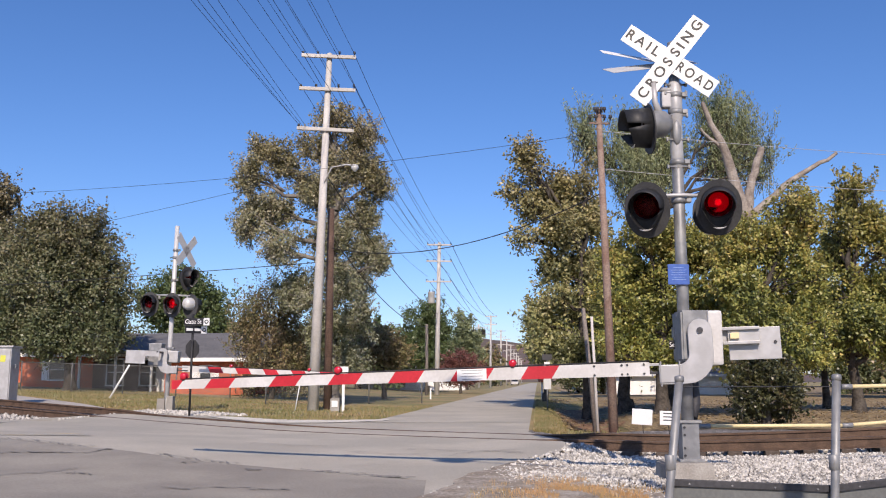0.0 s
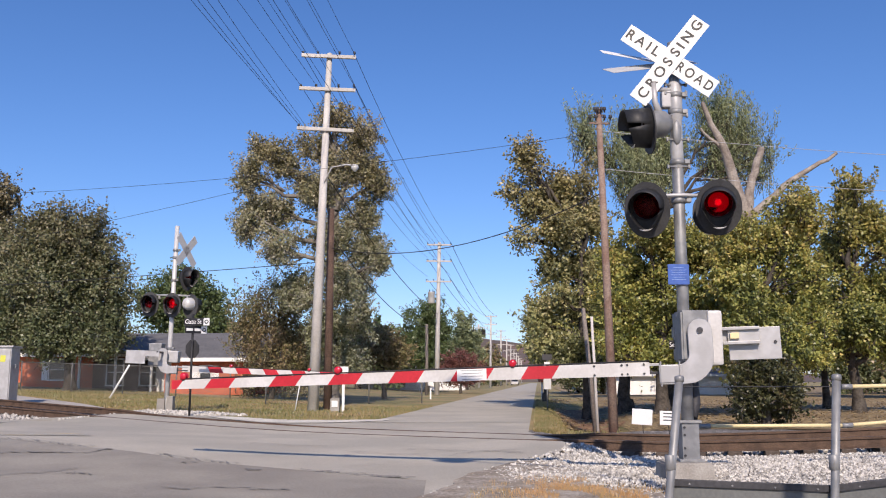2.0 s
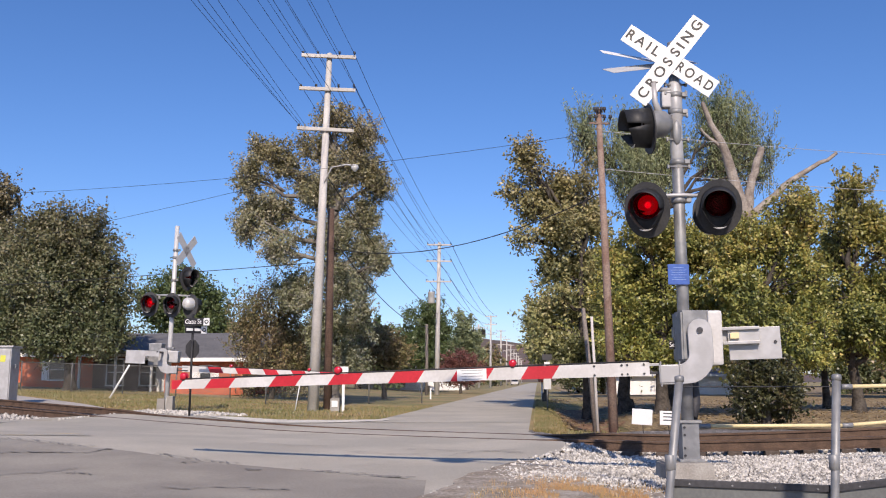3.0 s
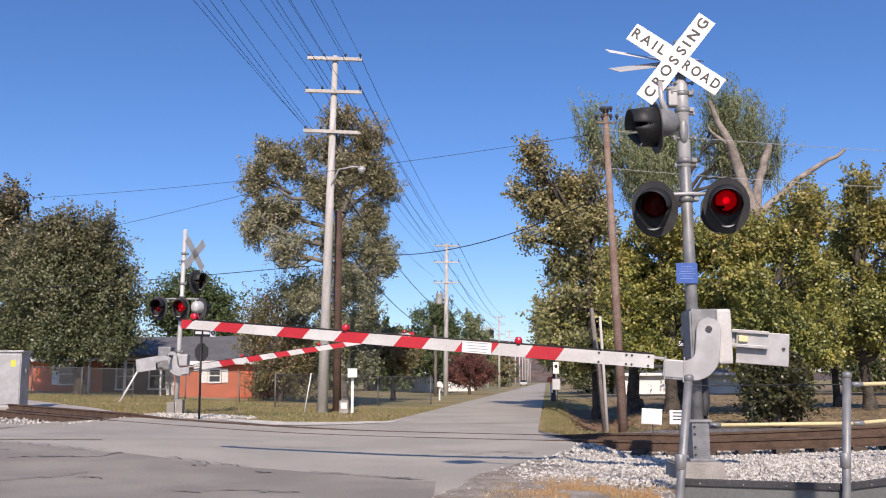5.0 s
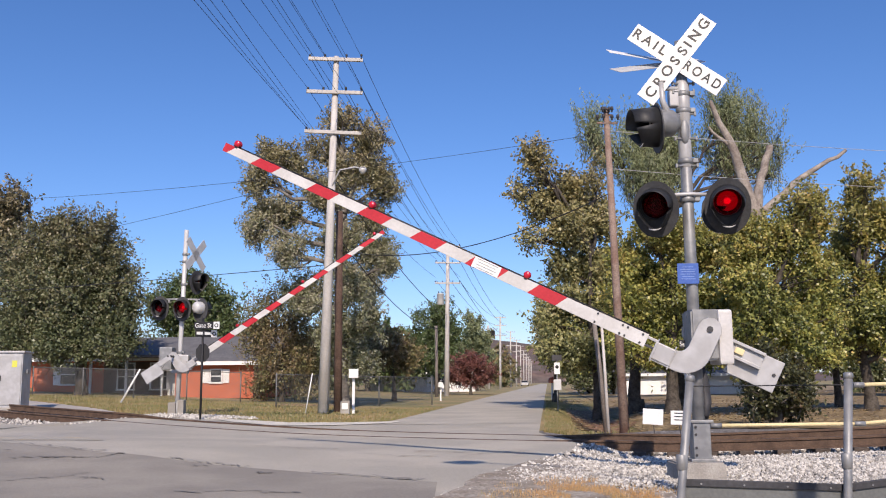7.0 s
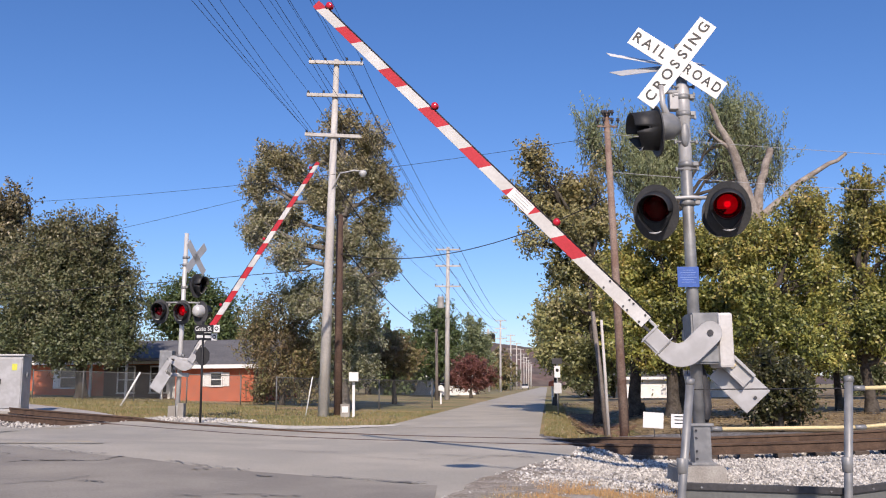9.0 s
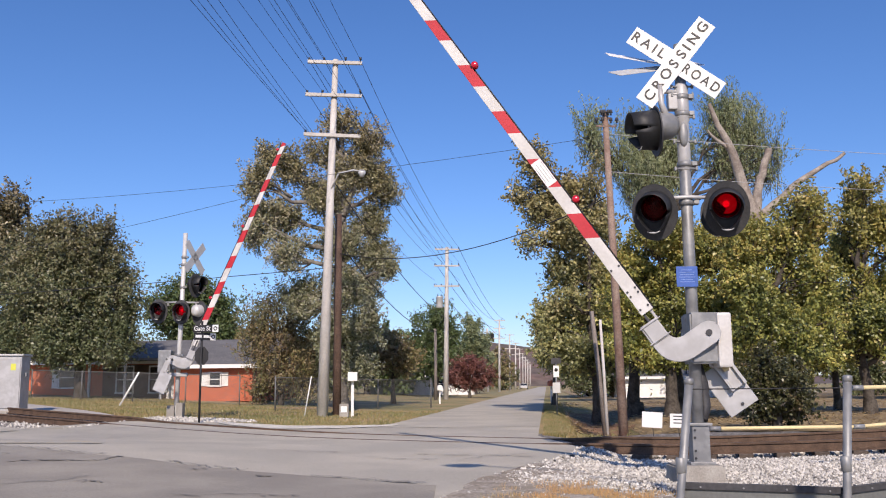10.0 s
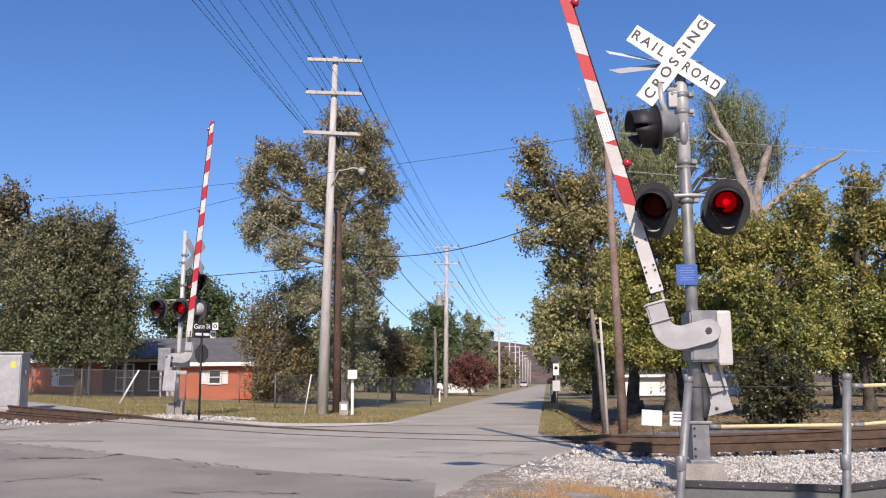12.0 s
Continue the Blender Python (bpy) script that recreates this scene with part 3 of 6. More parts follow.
def flasher(parent, m, lit=None, back=M_BLACK, disc=0.254):
    """A round signal lamp: disc, housing, lens, visor; inside it a mirror with one glowing face that turns as it flashes."""
    unit = bmesh.new()
    lathe(unit, ((0.0, -0.27), (0.09, -0.27), (0.15, -0.20), (0.165, -0.02), (0.165, 0.02), (0.155, 0.02), (0.15, -0.02), (0.14, -0.19), (0.08, -0.25), (0.0, -0.25)), m)
    body = part("lamp_housing", unit, back, parent, smooth=True)
    bm = bmesh.new()
    loops = []
    for k in range(44):
        c, d = math.cos(math.tau * k / 44), math.sin(math.tau * k / 44)
        egg, hole = (disc * c, -0.05 + disc * 1.26 * d), (0.158 * c, 0.158 * d)
        loops.append([bm.verts.new(m @ Vector((*p, z))) for p, z in ((hole, 0.0), (egg, 0.0), (egg, -0.016), (hole, -0.016))])
    for k in range(44):
        p, q = loops[k], loops[(k + 1) % 44]
        for i in range(4):
            bm.faces.new((p[i], p[(i + 1) % 4], q[(i + 1) % 4], q[i]))
    part("background_plate", bm, M_FADEDBLACK, body)
    bm = bmesh.new()
    n = 72
    cols = []
    for k in range(n + 1):
        # a hood, round above and drawn to a point below, with a slot in each side
        deg = -90 + 360 * k / n
        a = radians(deg)
        slot = min(abs((deg + 14 + 180) % 360 - 180), abs((deg - 194 + 180) % 360 - 180))
        low = max(0.0, -math.sin(a)) ** 2
        extent = 0.10 + 0.20 * smooth_step(3, 9, slot) - 0.10 * low
        across, down = 0.195 - 0.02 * low, 0.195 + 0.085 * low
        ends = []
        for grow, z in ((1.0, 0.0), (1.0 - 0.10 * extent / 0.3, extent), (0.97 - 0.10 * extent / 0.3, extent), (0.97, 0.0)):
            ends.append(bm.verts.new(m @ Vector((across * grow * math.cos(a), down * grow * math.sin(a), z))))
        cols.append(ends)
    for p, q in zip(cols, cols[1:]):
        for i in range(4):
            bm.faces.new((p[i], q[i], q[(i + 1) % 4], p[(i + 1) % 4])).smooth = True
    part("visor", bm, M_VISOR, body)
    bm = bmesh.new()
    lathe(bm, ((0.0, 0.034), (0.07, 0.028), (0.13, 0.012), (0.15, 0.002), (0.15, -0.004), (0.0, -0.004)), m, 32)
    lens = part("lens", bm, M_LENS, body, "red glass lens")
    # bright strip added as the sun's highlight on the hood's lower rim
    bm = bmesh.new()
    tube(bm, [m @ Vector((0.07 * q, -0.262 + 0.018 * q * q, 0.20)) for q in (-1, -0.5, 0, 0.5, 1)], (0.003, 0.008, 0.011, 0.008, 0.003), 8)
    part("sunlit_rim_strip", bm, M_ALU, body, "bright strip standing in for sun on the hood's lower rim")
    lens.visible_shadow = False
    mirror = None
    if lit is not None:
        bm = bmesh.new()
        lathe(bm, ((0.0, 0.004), (0.045, 0.004)), None, 24)
        for f in bm.faces:
            f.material_index = 1
        inner = len(bm.faces)
        lathe(bm, ((0.045, 0.004), (0.132, 0.004)), None, 24)
        bm.faces.ensure_lookup_table()
        for f in bm.faces[inner:]:
            f.material_index = 2
        lathe(bm, ((0.132, 0.004), (0.136, 0.0), (0.132, -0.004), (0.0, -0.004)), None, 24)
        mirror = part("bulb_mirror", bm, (M_BLACK, M_GLOW, M_GLOWRIM), body, "lamp mirror that glows red on one face")
        mirror["lit"] = lit
        mirror.matrix_basis = m @ pose(0, 0, -0.10)
    return mirror


def blade(parent, m, words, label="", sheet=M_SIGNW):
    bm = bmesh.new()
    box(bm, (0, 0, 0), (1.22, 0.008, 0.229), bevel=0.003)
    bmesh.ops.transform(bm, matrix=m, verts=bm.verts)
    ob = part("blade", bm, sheet, parent, label)
    if words:
        for word, x, w in words:
            lettering("lettering", word, 0.165, ob, m @ pose(x, -0.0065, 0), fit_width=w, spacing=1.45, bold=0.0025)
    return ob


mirrors = []


def signal_mast(m, steel, label, group):
    """A railway crossing signal mast with its base, clamps and lamp arm."""
    sig = empty("crossing_signal", m, label, "crossing signal", group)
    bm = bmesh.new()
    tube(bm, ((0, 0, 0.13), (0, 0, 2.4), (0, 0, 4.95)), (0.068, 0.066, 0.062), 20)
    part("mast", bm, steel, sig, "round galvanised steel mast")
    bm = bmesh.new()
    lathe(bm, ((0.0, 0.12), (0.12, 0.12), (0.12, 0.145), (0.08, 0.16), (0.074, 0.45), (0.068, 0.46)), None, 24)
    part("mast_base", bm, M_GALV, sig)
    for z in (1.72, 3.05, 3.5, 4.1, 4.3):
        bm = bmesh.new()
        lathe(bm, ((0.066, -0.035), (0.085, -0.03), (0.085, 0.03), (0.066, 0.035)), pose(0, 0, z), 20)
        box(bm, (0.1, -0.02, z), (0.06, 0.09, 0.05), bevel=0.006)
        part("clamp", bm, M_GALV, sig)
    bm = bmesh.new()
    tube(bm, ((-0.52, 0.02, 3.1), (0.02, -0.09, 3.1), (0.52, 0.02, 3.1)), 0.022, 10)
    tube(bm, ((-0.40, 0.02, 3.0), (-0.40, 0.02, 3.12)), 0.03, 10)
    tube(bm, ((0.40, 0.02, 3.0), (0.40, 0.02, 3.12)), 0.03, 10)
    part("lamp_arm", bm, M_ALU, sig)
    return sig


BASE_NEAR = Matrix.Translation((2.71, 10.0, 0.0))
near_signal = signal_mast(BASE_NEAR, M_GALV, "tall galvanised crossing signal with crossbuck, red flashers and gate motor", "crossing signals")
mirrors.append(flasher(near_signal, disc_pose(-0.41, -0.17, 2.96, -21, 15), 1))
mirrors.append(flasher(near_signal, disc_pose(0.40, -0.17, 2.99, -16, 17), 0))
flasher(near_signal, disc_pose(-0.36, 0.22, 2.98, 166, 2), disc=0.2)
flasher(near_signal, disc_pose(0.42, 0.22, 3.0, 166, 2), disc=0.2)
flasher(near_signal, disc_pose(-0.34, -0.05, 3.94, -84, 4) @ Matrix.Scale(1.0, 4), None, M_GALV, 0.235)
bm = bmesh.new()
tube(bm, ((0.0, -0.02, 4.36), (-0.2, -0.06, 4.36), (-0.3, -0.08, 4.37)), 0.028, 10)
tube(bm, ((-0.27, -0.11, 4.42), (-0.26, -0.10, 4.2), (-0.19, -0.07, 4.02)), (0.03, 0.035, 0.05), 10)
box(bm, (-0.11, 0.0, 4.25), (0.11, 0.12, 0.2), bevel=0.015)
part("side_lamp_bracket", bm, M_ALU, near_signal)
bm = bmesh.new()
lathe(bm, ((0.064, 3.42), (0.073, 3.43), (0.073, 3.78), (0.07, 3.8), (0.07, 4.0), (0.082, 4.02), (0.082, 4.44), (0.064, 4.46)), None, 22)
sleeve = part("coupling_sleeve", bm, M_ALU, near_signal, "bright cast coupling sleeve")
for z in (3.44, 3.76, 4.05, 4.32, 4.42):
    bm = bmesh.new()
    tube(bm, ((-0.13, -0.05, z), (0.13, -0.05, z)), 0.013, 8)
    for sx in (-0.12, 0.12):
        box(bm, (sx, -0.05, z), (0.025, 0.04, 0.045), bevel=0.006)
    part("bolt", bm, M_GALV, sleeve)
bm = bmesh.new()
lathe(bm, ((0.0, 0.03), (0.05, 0.028), (0.062, 0.015), (0.066, 0.0)), Matrix.Translation((-0.01, -0.065, 3.84)) @ pose(0, 0, 0, 90) @ Matrix.Diagonal((0.8, 2.3, 1, 1)), 20)
part("cover_plate", bm, M_GALV, sleeve)
CB = Matrix.Translation((-0.075, -0.115, 4.69)) @ pose(0, 0, 0, 0, 0, -5) @ pose(0, 0, 0, 0, -7.3, 0)
crossbuck = new("crossbuck")
crossbuck.parent = near_signal
tagged(crossbuck, "white crossbuck with black letters")
blade(crossbuck, CB @ pose(0, 0.0, 0, 0, 44, 0), (("RAIL", -0.375, 0.43), ("ROAD", 0.345, 0.47)))
blade(crossbuck, CB @ pose(0, -0.012, 0, 0, -44, 0), (("CROS", -0.275, 0.56), ("SING", 0.33, 0.50)))
rear = new("rear_crossbuck")
rear.parent = near_signal
tagged(rear, "second crossbuck turned to the side lane, seen along its edge")
for dz, turn, tilt in ((0.05, 9, -4), (-0.02, -8, 9)):
    blade(rear, Matrix.Translation((-0.24, 0.10, 4.72 + dz)) @ pose(0, 0, 0, 0, 0, 14) @ pose(0, 0, 0, 0, -tilt, 0) @ pose(0, 0, 0, -60, 0, 0) @ pose(0, 0, 0, 0, turn, 0), None, "", M_SIGNW if dz > 0 else M_SILVERBACK)
sign = bmesh.new()
box(sign, (-0.06, -0.085, 2.19), (0.24, 0.006, 0.23), bevel=0.002)
blue = part("notice", sign, M_BLUE, near_signal, "blue notice plate with white lines of print")
bm = bmesh.new()
for k, w in enumerate((0.12, 0.17, 0.15, 0.18, 0.13, 0.16)):
    box(bm, (-0.06, -0.0895, 2.265 - 0.027 * k), (w, 0.002, 0.0055))
part("print_lines", bm, material("pale_blue_print", (0.22, 0.32, 0.60), 0.5, vary=0.05, bump=0.0), blue)
# gate motor on the mast
motor = bmesh.new()
prism(motor, ((-0.08, 0.72 + 0.5), (0.25, 1.22), (0.25, 1.78), (-0.08, 1.78)), -0.19, 0.2)
bmesh.ops.bevel(motor, geom=motor.edges[:], offset=0.02, segments=2, affect="EDGES")
motor_ob = part("gate_motor", motor, M_GALV, near_signal, "grey gate motor case")
bm = bmesh.new()
box(bm, (0.285, -0.02, 1.475), (0.16, 0.42, 0.60), bevel=0.028)
part("motor_cover", bm, M_WHITE, motor_ob, "white rounded motor cover")
bm = bmesh.new()
box(bm, (0.06, 0.16, 1.55), (0.3, 0.1, 0.12), bevel=0.01)
part("motor_bracket", bm, M_GALV, motor_ob)
# junction box and footing
bm = bmesh.new()
box(bm, (0.0, -0.01, 0.345), (0.19, 0.2, 0.42), bevel=0.012)
box(bm, (0.0, -0.01, 0.56), (0.25, 0.24, 0.03), bevel=0.006)
box(bm, (0.0, -0.01, 0.145), (0.27, 0.26, 0.03), bevel=0.006)
part("junction_box", bm, M_GALV, near_signal, "narrow grey junction box at the mast foot")
for z in (0.20, 0.28, 0.42, 0.50):
    bm = bmesh.new()
    tube(bm, ((-0.07, -0.125, z), (-0.07, -0.10, z)), 0.013, 8)
    part("bolt", bm, M_DARK, near_signal)
bm = bmesh.new()
tube(bm, ((0.02, 0.05, 1.2), (0.09, 0.08, 1.0), (0.11, 0.06, 0.75), (0.06, 0.0, 0.6)), (0.075, 0.07, 0.06, 0.05), 12)
part("cable_hose", bm, M_DARK, near_signal, "black rubber cable hose")
bm = bmesh.new()
q = [(-0.31, -0.26), (0.20, -0.26), (0.20, 0.26), (-0.31, 0.26)]
lo = [bm.verts.new((x * 1.08, y * 1.08, -0.35)) for x, y in q]
hi = [bm.verts.new((x, y, 0.13)) for x, y in q]
bm.faces.new(hi)
for k in range(4):
    bm.faces.new((lo[k], lo[(k + 1) % 4], hi[(k + 1) % 4], hi[k]))
bmesh.ops.bevel(bm, geom=bm.edges[:], offset=0.02, segments=2, affect="EDGES")
bmesh.ops.recalc_face_normals(bm, faces=bm.faces[:])
part("footing", bm, M_CONCRETE, near_signal, "pale concrete footing")

bm = bmesh.new()
box(bm, (0.02, 0.13, 1.41), (0.32, 0.008, 0.10), bevel=0.003)
name_plate = part("name_plate", bm, M_BLACK, near_signal, "black name plate behind the mast")
lettering("lettering", "Sec", 0.075, name_plate, pose(-0.095, 0.124, 1.41), M_SIGNW, 0.085)

BASE_FAR = Matrix.Translation((-7.78, 25.3, 0.05))
far_signal = signal_mast(BASE_FAR @ pose(0, 0, 0, 0, 1.0, 0) @ Matrix.Diagonal((1, 1, 1.09, 1)), M_SILVERBACK, "galvanised crossing signal standing on a gravel mound beyond the track", "crossing signals")
mirrors.append(flasher(far_signal, disc_pose(-0.60, -0.16, 2.90, 0, 4), 1))
mirrors.append(flasher(far_signal, disc_pose(0.05, -0.2, 2.88, 0, 4), 0))
flasher(far_signal, disc_pose(0.52, 0.0, 2.88, 160, 0), None, M_SILVERBACK)
flasher(far_signal, disc_pose(0.38, 0.0, 3.6, 60, 0))
fcb = new("crossbuck")
fcb.parent = far_signal
tagged(fcb, "crossbuck seen from its grey back")
for turn in (42, -42):
    bm = bmesh.new()
    box(bm, (0, 0, 0), (1.1, 0.008, 0.229), bevel=0.003)
    bmesh.ops.transform(bm, matrix=Matrix.Translation((0.30, 0.05, 4.30)) @ pose(0, 0, 0, 0, 0, 70) @ pose(0, 0, 0, 0, turn, 0), verts=bm.verts)
    part("blade", bm, M_SILVERBACK, fcb)
bm = bmesh.new()
box(bm, (-0.36, 0.0, 1.55), (0.36, 0.36, 0.58), bevel=0.02)
fm = part("gate_motor", bm, M_GALV, far_signal, "grey gate motor case")
bm = bmesh.new()
box(bm, (0.1, -0.08, 1.5), (0.42, 0.3, 0.3), bevel=0.03)
box(bm, (0.05, -0.12, 1.22), (0.5, 0.14, 0.1), bevel=0.02)
part("motor_cover", bm, M_ALU, fm)
bm = bmesh.new()
box(bm, (-0.12, 0, 0.26), (0.22, 0.3, 0.34), bevel=0.025)
box(bm, (0.12, 0, 0.30), (0.18, 0.26, 0.40), bevel=0.025)
box(bm, (0.0, 0, 0.06), (0.55, 0.5, 0.10), bevel=0.02)
part("footing", bm, M_CONCRETE, far_signal, "pale concrete footing")


# ------------------------------------------------------------------ gate arms
def gate_arm(m, label, length, first, reds, lamps, sign_at, h0, h1, drop):
    """The moving arm about its pivot: bracket, striped blade, lamps, counterweight. The blade runs along -x at z = -drop."""
    arm = empty("gate_arm", m, label, "gate arm", "gate arms")
    br = bmesh.new()
    top = [(0.13 * math.cos(radians(a)), 0.13 * math.sin(radians(a))) for a in range(0, 181, 30)]
    inner = [(-0.24 + 0.11 * math.cos(radians(a)), -0.25 + 0.11 * math.sin(radians(a))) for a in range(0, -91, -18)]
    outer = [(-0.16 + 0.29 * math.cos(radians(a)), -0.285 + 0.29 * math.sin(radians(a))) for a in range(-90, 1, 15)]
    prism(br, top + inner + [(-0.46, -0.36), (-0.46, -0.575)] + outer, -0.06, -0.02)
    bmesh.ops.bevel(br, geom=[e for e in br.edges if e.calc_face_angle(0) > 1.2], offset=0.006, segments=1, affect="EDGES")
    bracket = part("bracket", br, M_ALU, arm, "bent silver arm bracket")
    bm = bmesh.new()
    tube(bm, ((0, -0.075, 0), (0, -0.02, 0)), 0.035, 14)
    part("pivot_bolt", bm, M_DARK, bracket)
    bm = bmesh.new()
    tube(bm, ((0, -0.02, 0), (0, 0.345, 0)), 0.03, 14)
    part("pivot_shaft", bm, M_DARK, bracket)
    bm = bmesh.new()
    for x in (-0.24, -0.44):
        box(bm, (x, -0.045, -0.46), (0.012, 0.09, 0.27), bevel=0.003)
    box(bm, (-0.34, -0.02, -0.46), (0.24, 0.11, 0.19), bevel=0.008)
    part("arm_socket", bm, M_ALU, bracket)
    # striped blade, built from pieces with slanted ends
    edges = [first]
    for r in reds:
        edges += [r[0], r[1]]
    if edges[-1] < length - 0.02:
        edges.append(length)
    slant = 0.045

    def height(s):
        return h0 + (h1 - h0) * (s - first) / (length - first)

    for k, (a, b) in enumerate(zip(edges, edges[1:])):
        bm = bmesh.new()
        ha, hb = height(a) / 2, height(b) / 2
        sa = 0 if k == 0 else slant
        sb = 0 if k == len(edges) - 2 else slant
        outline = ((-(a + sa), -ha - drop), (-(b + sb), -hb - drop), (-(b - sb), hb - drop), (-(a - sa), ha - drop))
        prism(bm, outline, -0.035, 0.005)
        red = k % 2 == 1
        part("red_stripe" if red else "white_stripe", bm, M_RED if red else M_WHITE, arm)
    bm = bmesh.new()
    box(bm, (-0.60, 0.012, 0.045 - drop), (0.34, 0.03, 0.03), bevel=0.004)
    part("shear_bar", bm, M_ALU, arm)
    bm = bmesh.new()
    box(bm, (-0.60, 0.012, -0.045 - drop), (0.34, 0.03, 0.03), bevel=0.004)
    part("shear_bar", bm, M_DARK, arm)
    for s in (0.62, 0.80, 0.86, 1.16):
        for dz in (-0.05, 0.05):
            bm = bmesh.new()
            tube(bm, ((-s, -0.045, dz - drop), (-s, -0.03, dz - drop)), 0.013, 8)
            part("bolt", bm, M_DARK, arm)
    bm = bmesh.new()
    tube(bm, ((-first, 0.0, height(first) / 2 - drop + 0.012), (-length + 0.1, 0.0, height(length) / 2 - drop + 0.012)), 0.010, 6)
    part("cable", bm, M_WIRE, arm)
    for s in lamps:
        z = height(s) / 2 - drop
        bm = bmesh.new()
        tube(bm, ((-s, -0.01, z - 0.01), (-s, -0.01, z + 0.03)), (0.034, 0.03), 12)
        holder = part("lamp_holder", bm, M_DARK, arm)
        bm = bmesh.new()
        lathe(bm, ((0.0, -0.06), (0.035, -0.058), (0.05, -0.045), (0.055, -0.015), (0.042, -0.01), (0.042, 0.01), (0.055, 0.015), (0.05, 0.045), (0.035, 0.058), (0.0, 0.06)), Matrix.Translation((-s, -0.01, z + 0.045)) @ Matrix.Scale(0.82, 4) @ pose(0, 0, 0, 90), 18)
        part("arm_lamp", bm, M_ARMRED, holder, "red plastic arm lamp")
    if sign_at:
        bm = bmesh.new()
        box(bm, (-sign_at, -0.039, -drop), (0.34, 0.004, height(sign_at) * 0.98), bevel=0.001)
        plate = part("arm_sign", bm, M_SIGNW, arm, "small white notice with grey print")
        bm = bmesh.new()
        for k in range(4):
            box(bm, (-sign_at, -0.042, 0.05 - 0.033 * k - drop), (0.26 - 0.04 * (k % 2), 0.002, 0.006))
        part("print_lines", bm, M_GALV, plate)
    # counterweight
    bm = bmesh.new()
    box(bm, (0.62, 0.33, -0.15), (0.56, 0.03, 0.36), bevel=0.006)
    box(bm, (0.16, 0.33, -0.05), (0.42, 0.03, 0.14), bevel=0.006)
    cw = part("counterweight_plate", bm, M_ALU, arm, "flat grey counterweight plate")
    bm = bmesh.new()
    for z in (0.02, -0.14):
        box(bm, (0.47, 0.27, z), (0.40, 0.09, 0.035), bevel=0.005)
    box(bm, (0.50, 0.29, -0.06), (0.34, 0.05, 0.13), bevel=0.005)
    part("counterweight_rail", bm, M_ALU, cw)
    bm = bmesh.new()
    box(bm, (0.40, 0.245, -0.06), (0.1, 0.03, 0.07), bevel=0.008)
    part("tag", bm, M_YELLOWED, cw)
    bm = bmesh.new()
    tube(bm, ((0.84, 0.30, -0.14), (0.84, 0.32, -0.14)), 0.018, 10)
    part("bolt", bm, M_DARK, cw)
    return arm


NEAR_PIVOT, NEAR_YAW = (2.817, 9.78, 1.552), -10.7
FAR_PIVOT, FAR_YAW = (-7.82, 24.9, 1.79), 174.0
near_arm = gate_arm(pose(*NEAR_PIVOT, 0, 0, NEAR_YAW), "long red and white striped crossing gate arm with red lamps", 6.23, 0.56,
                    [(1.59, 1.94), (2.33, 2.75), (3.14, 3.48), (3.87, 4.21), (4.61, 4.94), (5.45, 5.76), (6.12, 6.23)], (2.07, 4.13, 6.08), 2.54, 0.150, 0.108, 0.400)
far_arm = gate_arm(pose(*FAR_PIVOT, 0, 0, FAR_YAW), "striped crossing gate arm of the far signal", 6.85, 0.60,
                   [(1.37 + 0.79 * k, 1.75 + 0.79 * k) for k in range(7)] + [(6.74, 6.85)], (2.0, 4.2, 6.6), None, 0.17, 0.11, 0.42)


# ------------------------------------------------------------------ poles and wires
def utility_pole(m, height, arms, label, r0=0.2, r1=0.12, mat=M_POLE, group="street poles", lean=0.0, pins=True, thick=1.0):
    pole = empty("utility_pole", m, label, "utility pole", group)
    bm = bmesh.new()
    tube(bm, ((0, 0, -0.4), (lean * 0.5, 0, height * 0.5), (lean, 0, height)), (r0, (r0 + r1) / 2, r1), 14)
    part("shaft", bm, mat, pole)
    for z, half, tilt in arms:
        bm = bmesh.new()
        box(bm, (0, 0, 0), (2 * half, 0.10 * thick, 0.12 * thick), pose(lean * z / height, -0.14 * thick, z, 0, tilt, 5.7), 0.01)
        arm = part("crossarm", bm, mat, pole)
        if pins:
            for k in (-0.95, -0.4, 0.4, 0.95):
                bm = bmesh.new()
                lathe(bm, ((0.0, 0.0), (0.02, 0.0), (0.02, 0.05), (0.05, 0.065), (0.035, 0.10), (0.042, 0.125), (0.0, 0.15)), pose(lean * z / height + k * half, -0.14, z + 0.05 - k * half * math.tan(radians(tilt))), 10)
                part("insulator", bm, M_DARK, arm)
    return pole


main_pole = utility_pole(pose(-4.34, 30, 0.05), 12.4, ((12.25, 0.95, 0.5), (11.05, 0.98, 0.5), (9.6, 0.98, 1.5)), "tall pale concrete utility pole with three crossarms beside the street", 0.195, 0.095, lean=0.33)
bm = bmesh.new()
tube(bm, ((0.24, -0.1, 7.7), (0.5, -0.12, 8.25), (1.0, -0.14, 8.35), (1.25, -0.15, 8.3)), 0.03, 8)
lamp_arm = part("lamp_arm", bm, M_ALU, main_pole)
bm = bmesh.new()
lathe(bm, ((0.0, 0.1), (0.09, 0.08), (0.14, 0.0), (0.12, -0.06), (0.06, -0.15), (0.0, -0.17)), pose(1.3, -0.15, 8.26), 14)
part("lamp_head", bm, M_SILVERBACK, lamp_arm, "pale street lamp head")
bm = bmesh.new()
tube(bm, ((-0.56, -0.25, -0.1), (-0.34, -0.2, 1.3)), 0.02, 6)
part("guy_guard", bm, M_TRIM, main_pole)
utility_pole(pose(-4.0, 31.2, 0.0), 7.1, (), "shorter dark brown wooden pole standing behind a concrete pole", 0.15, 0.12, M_DARKPOLE)
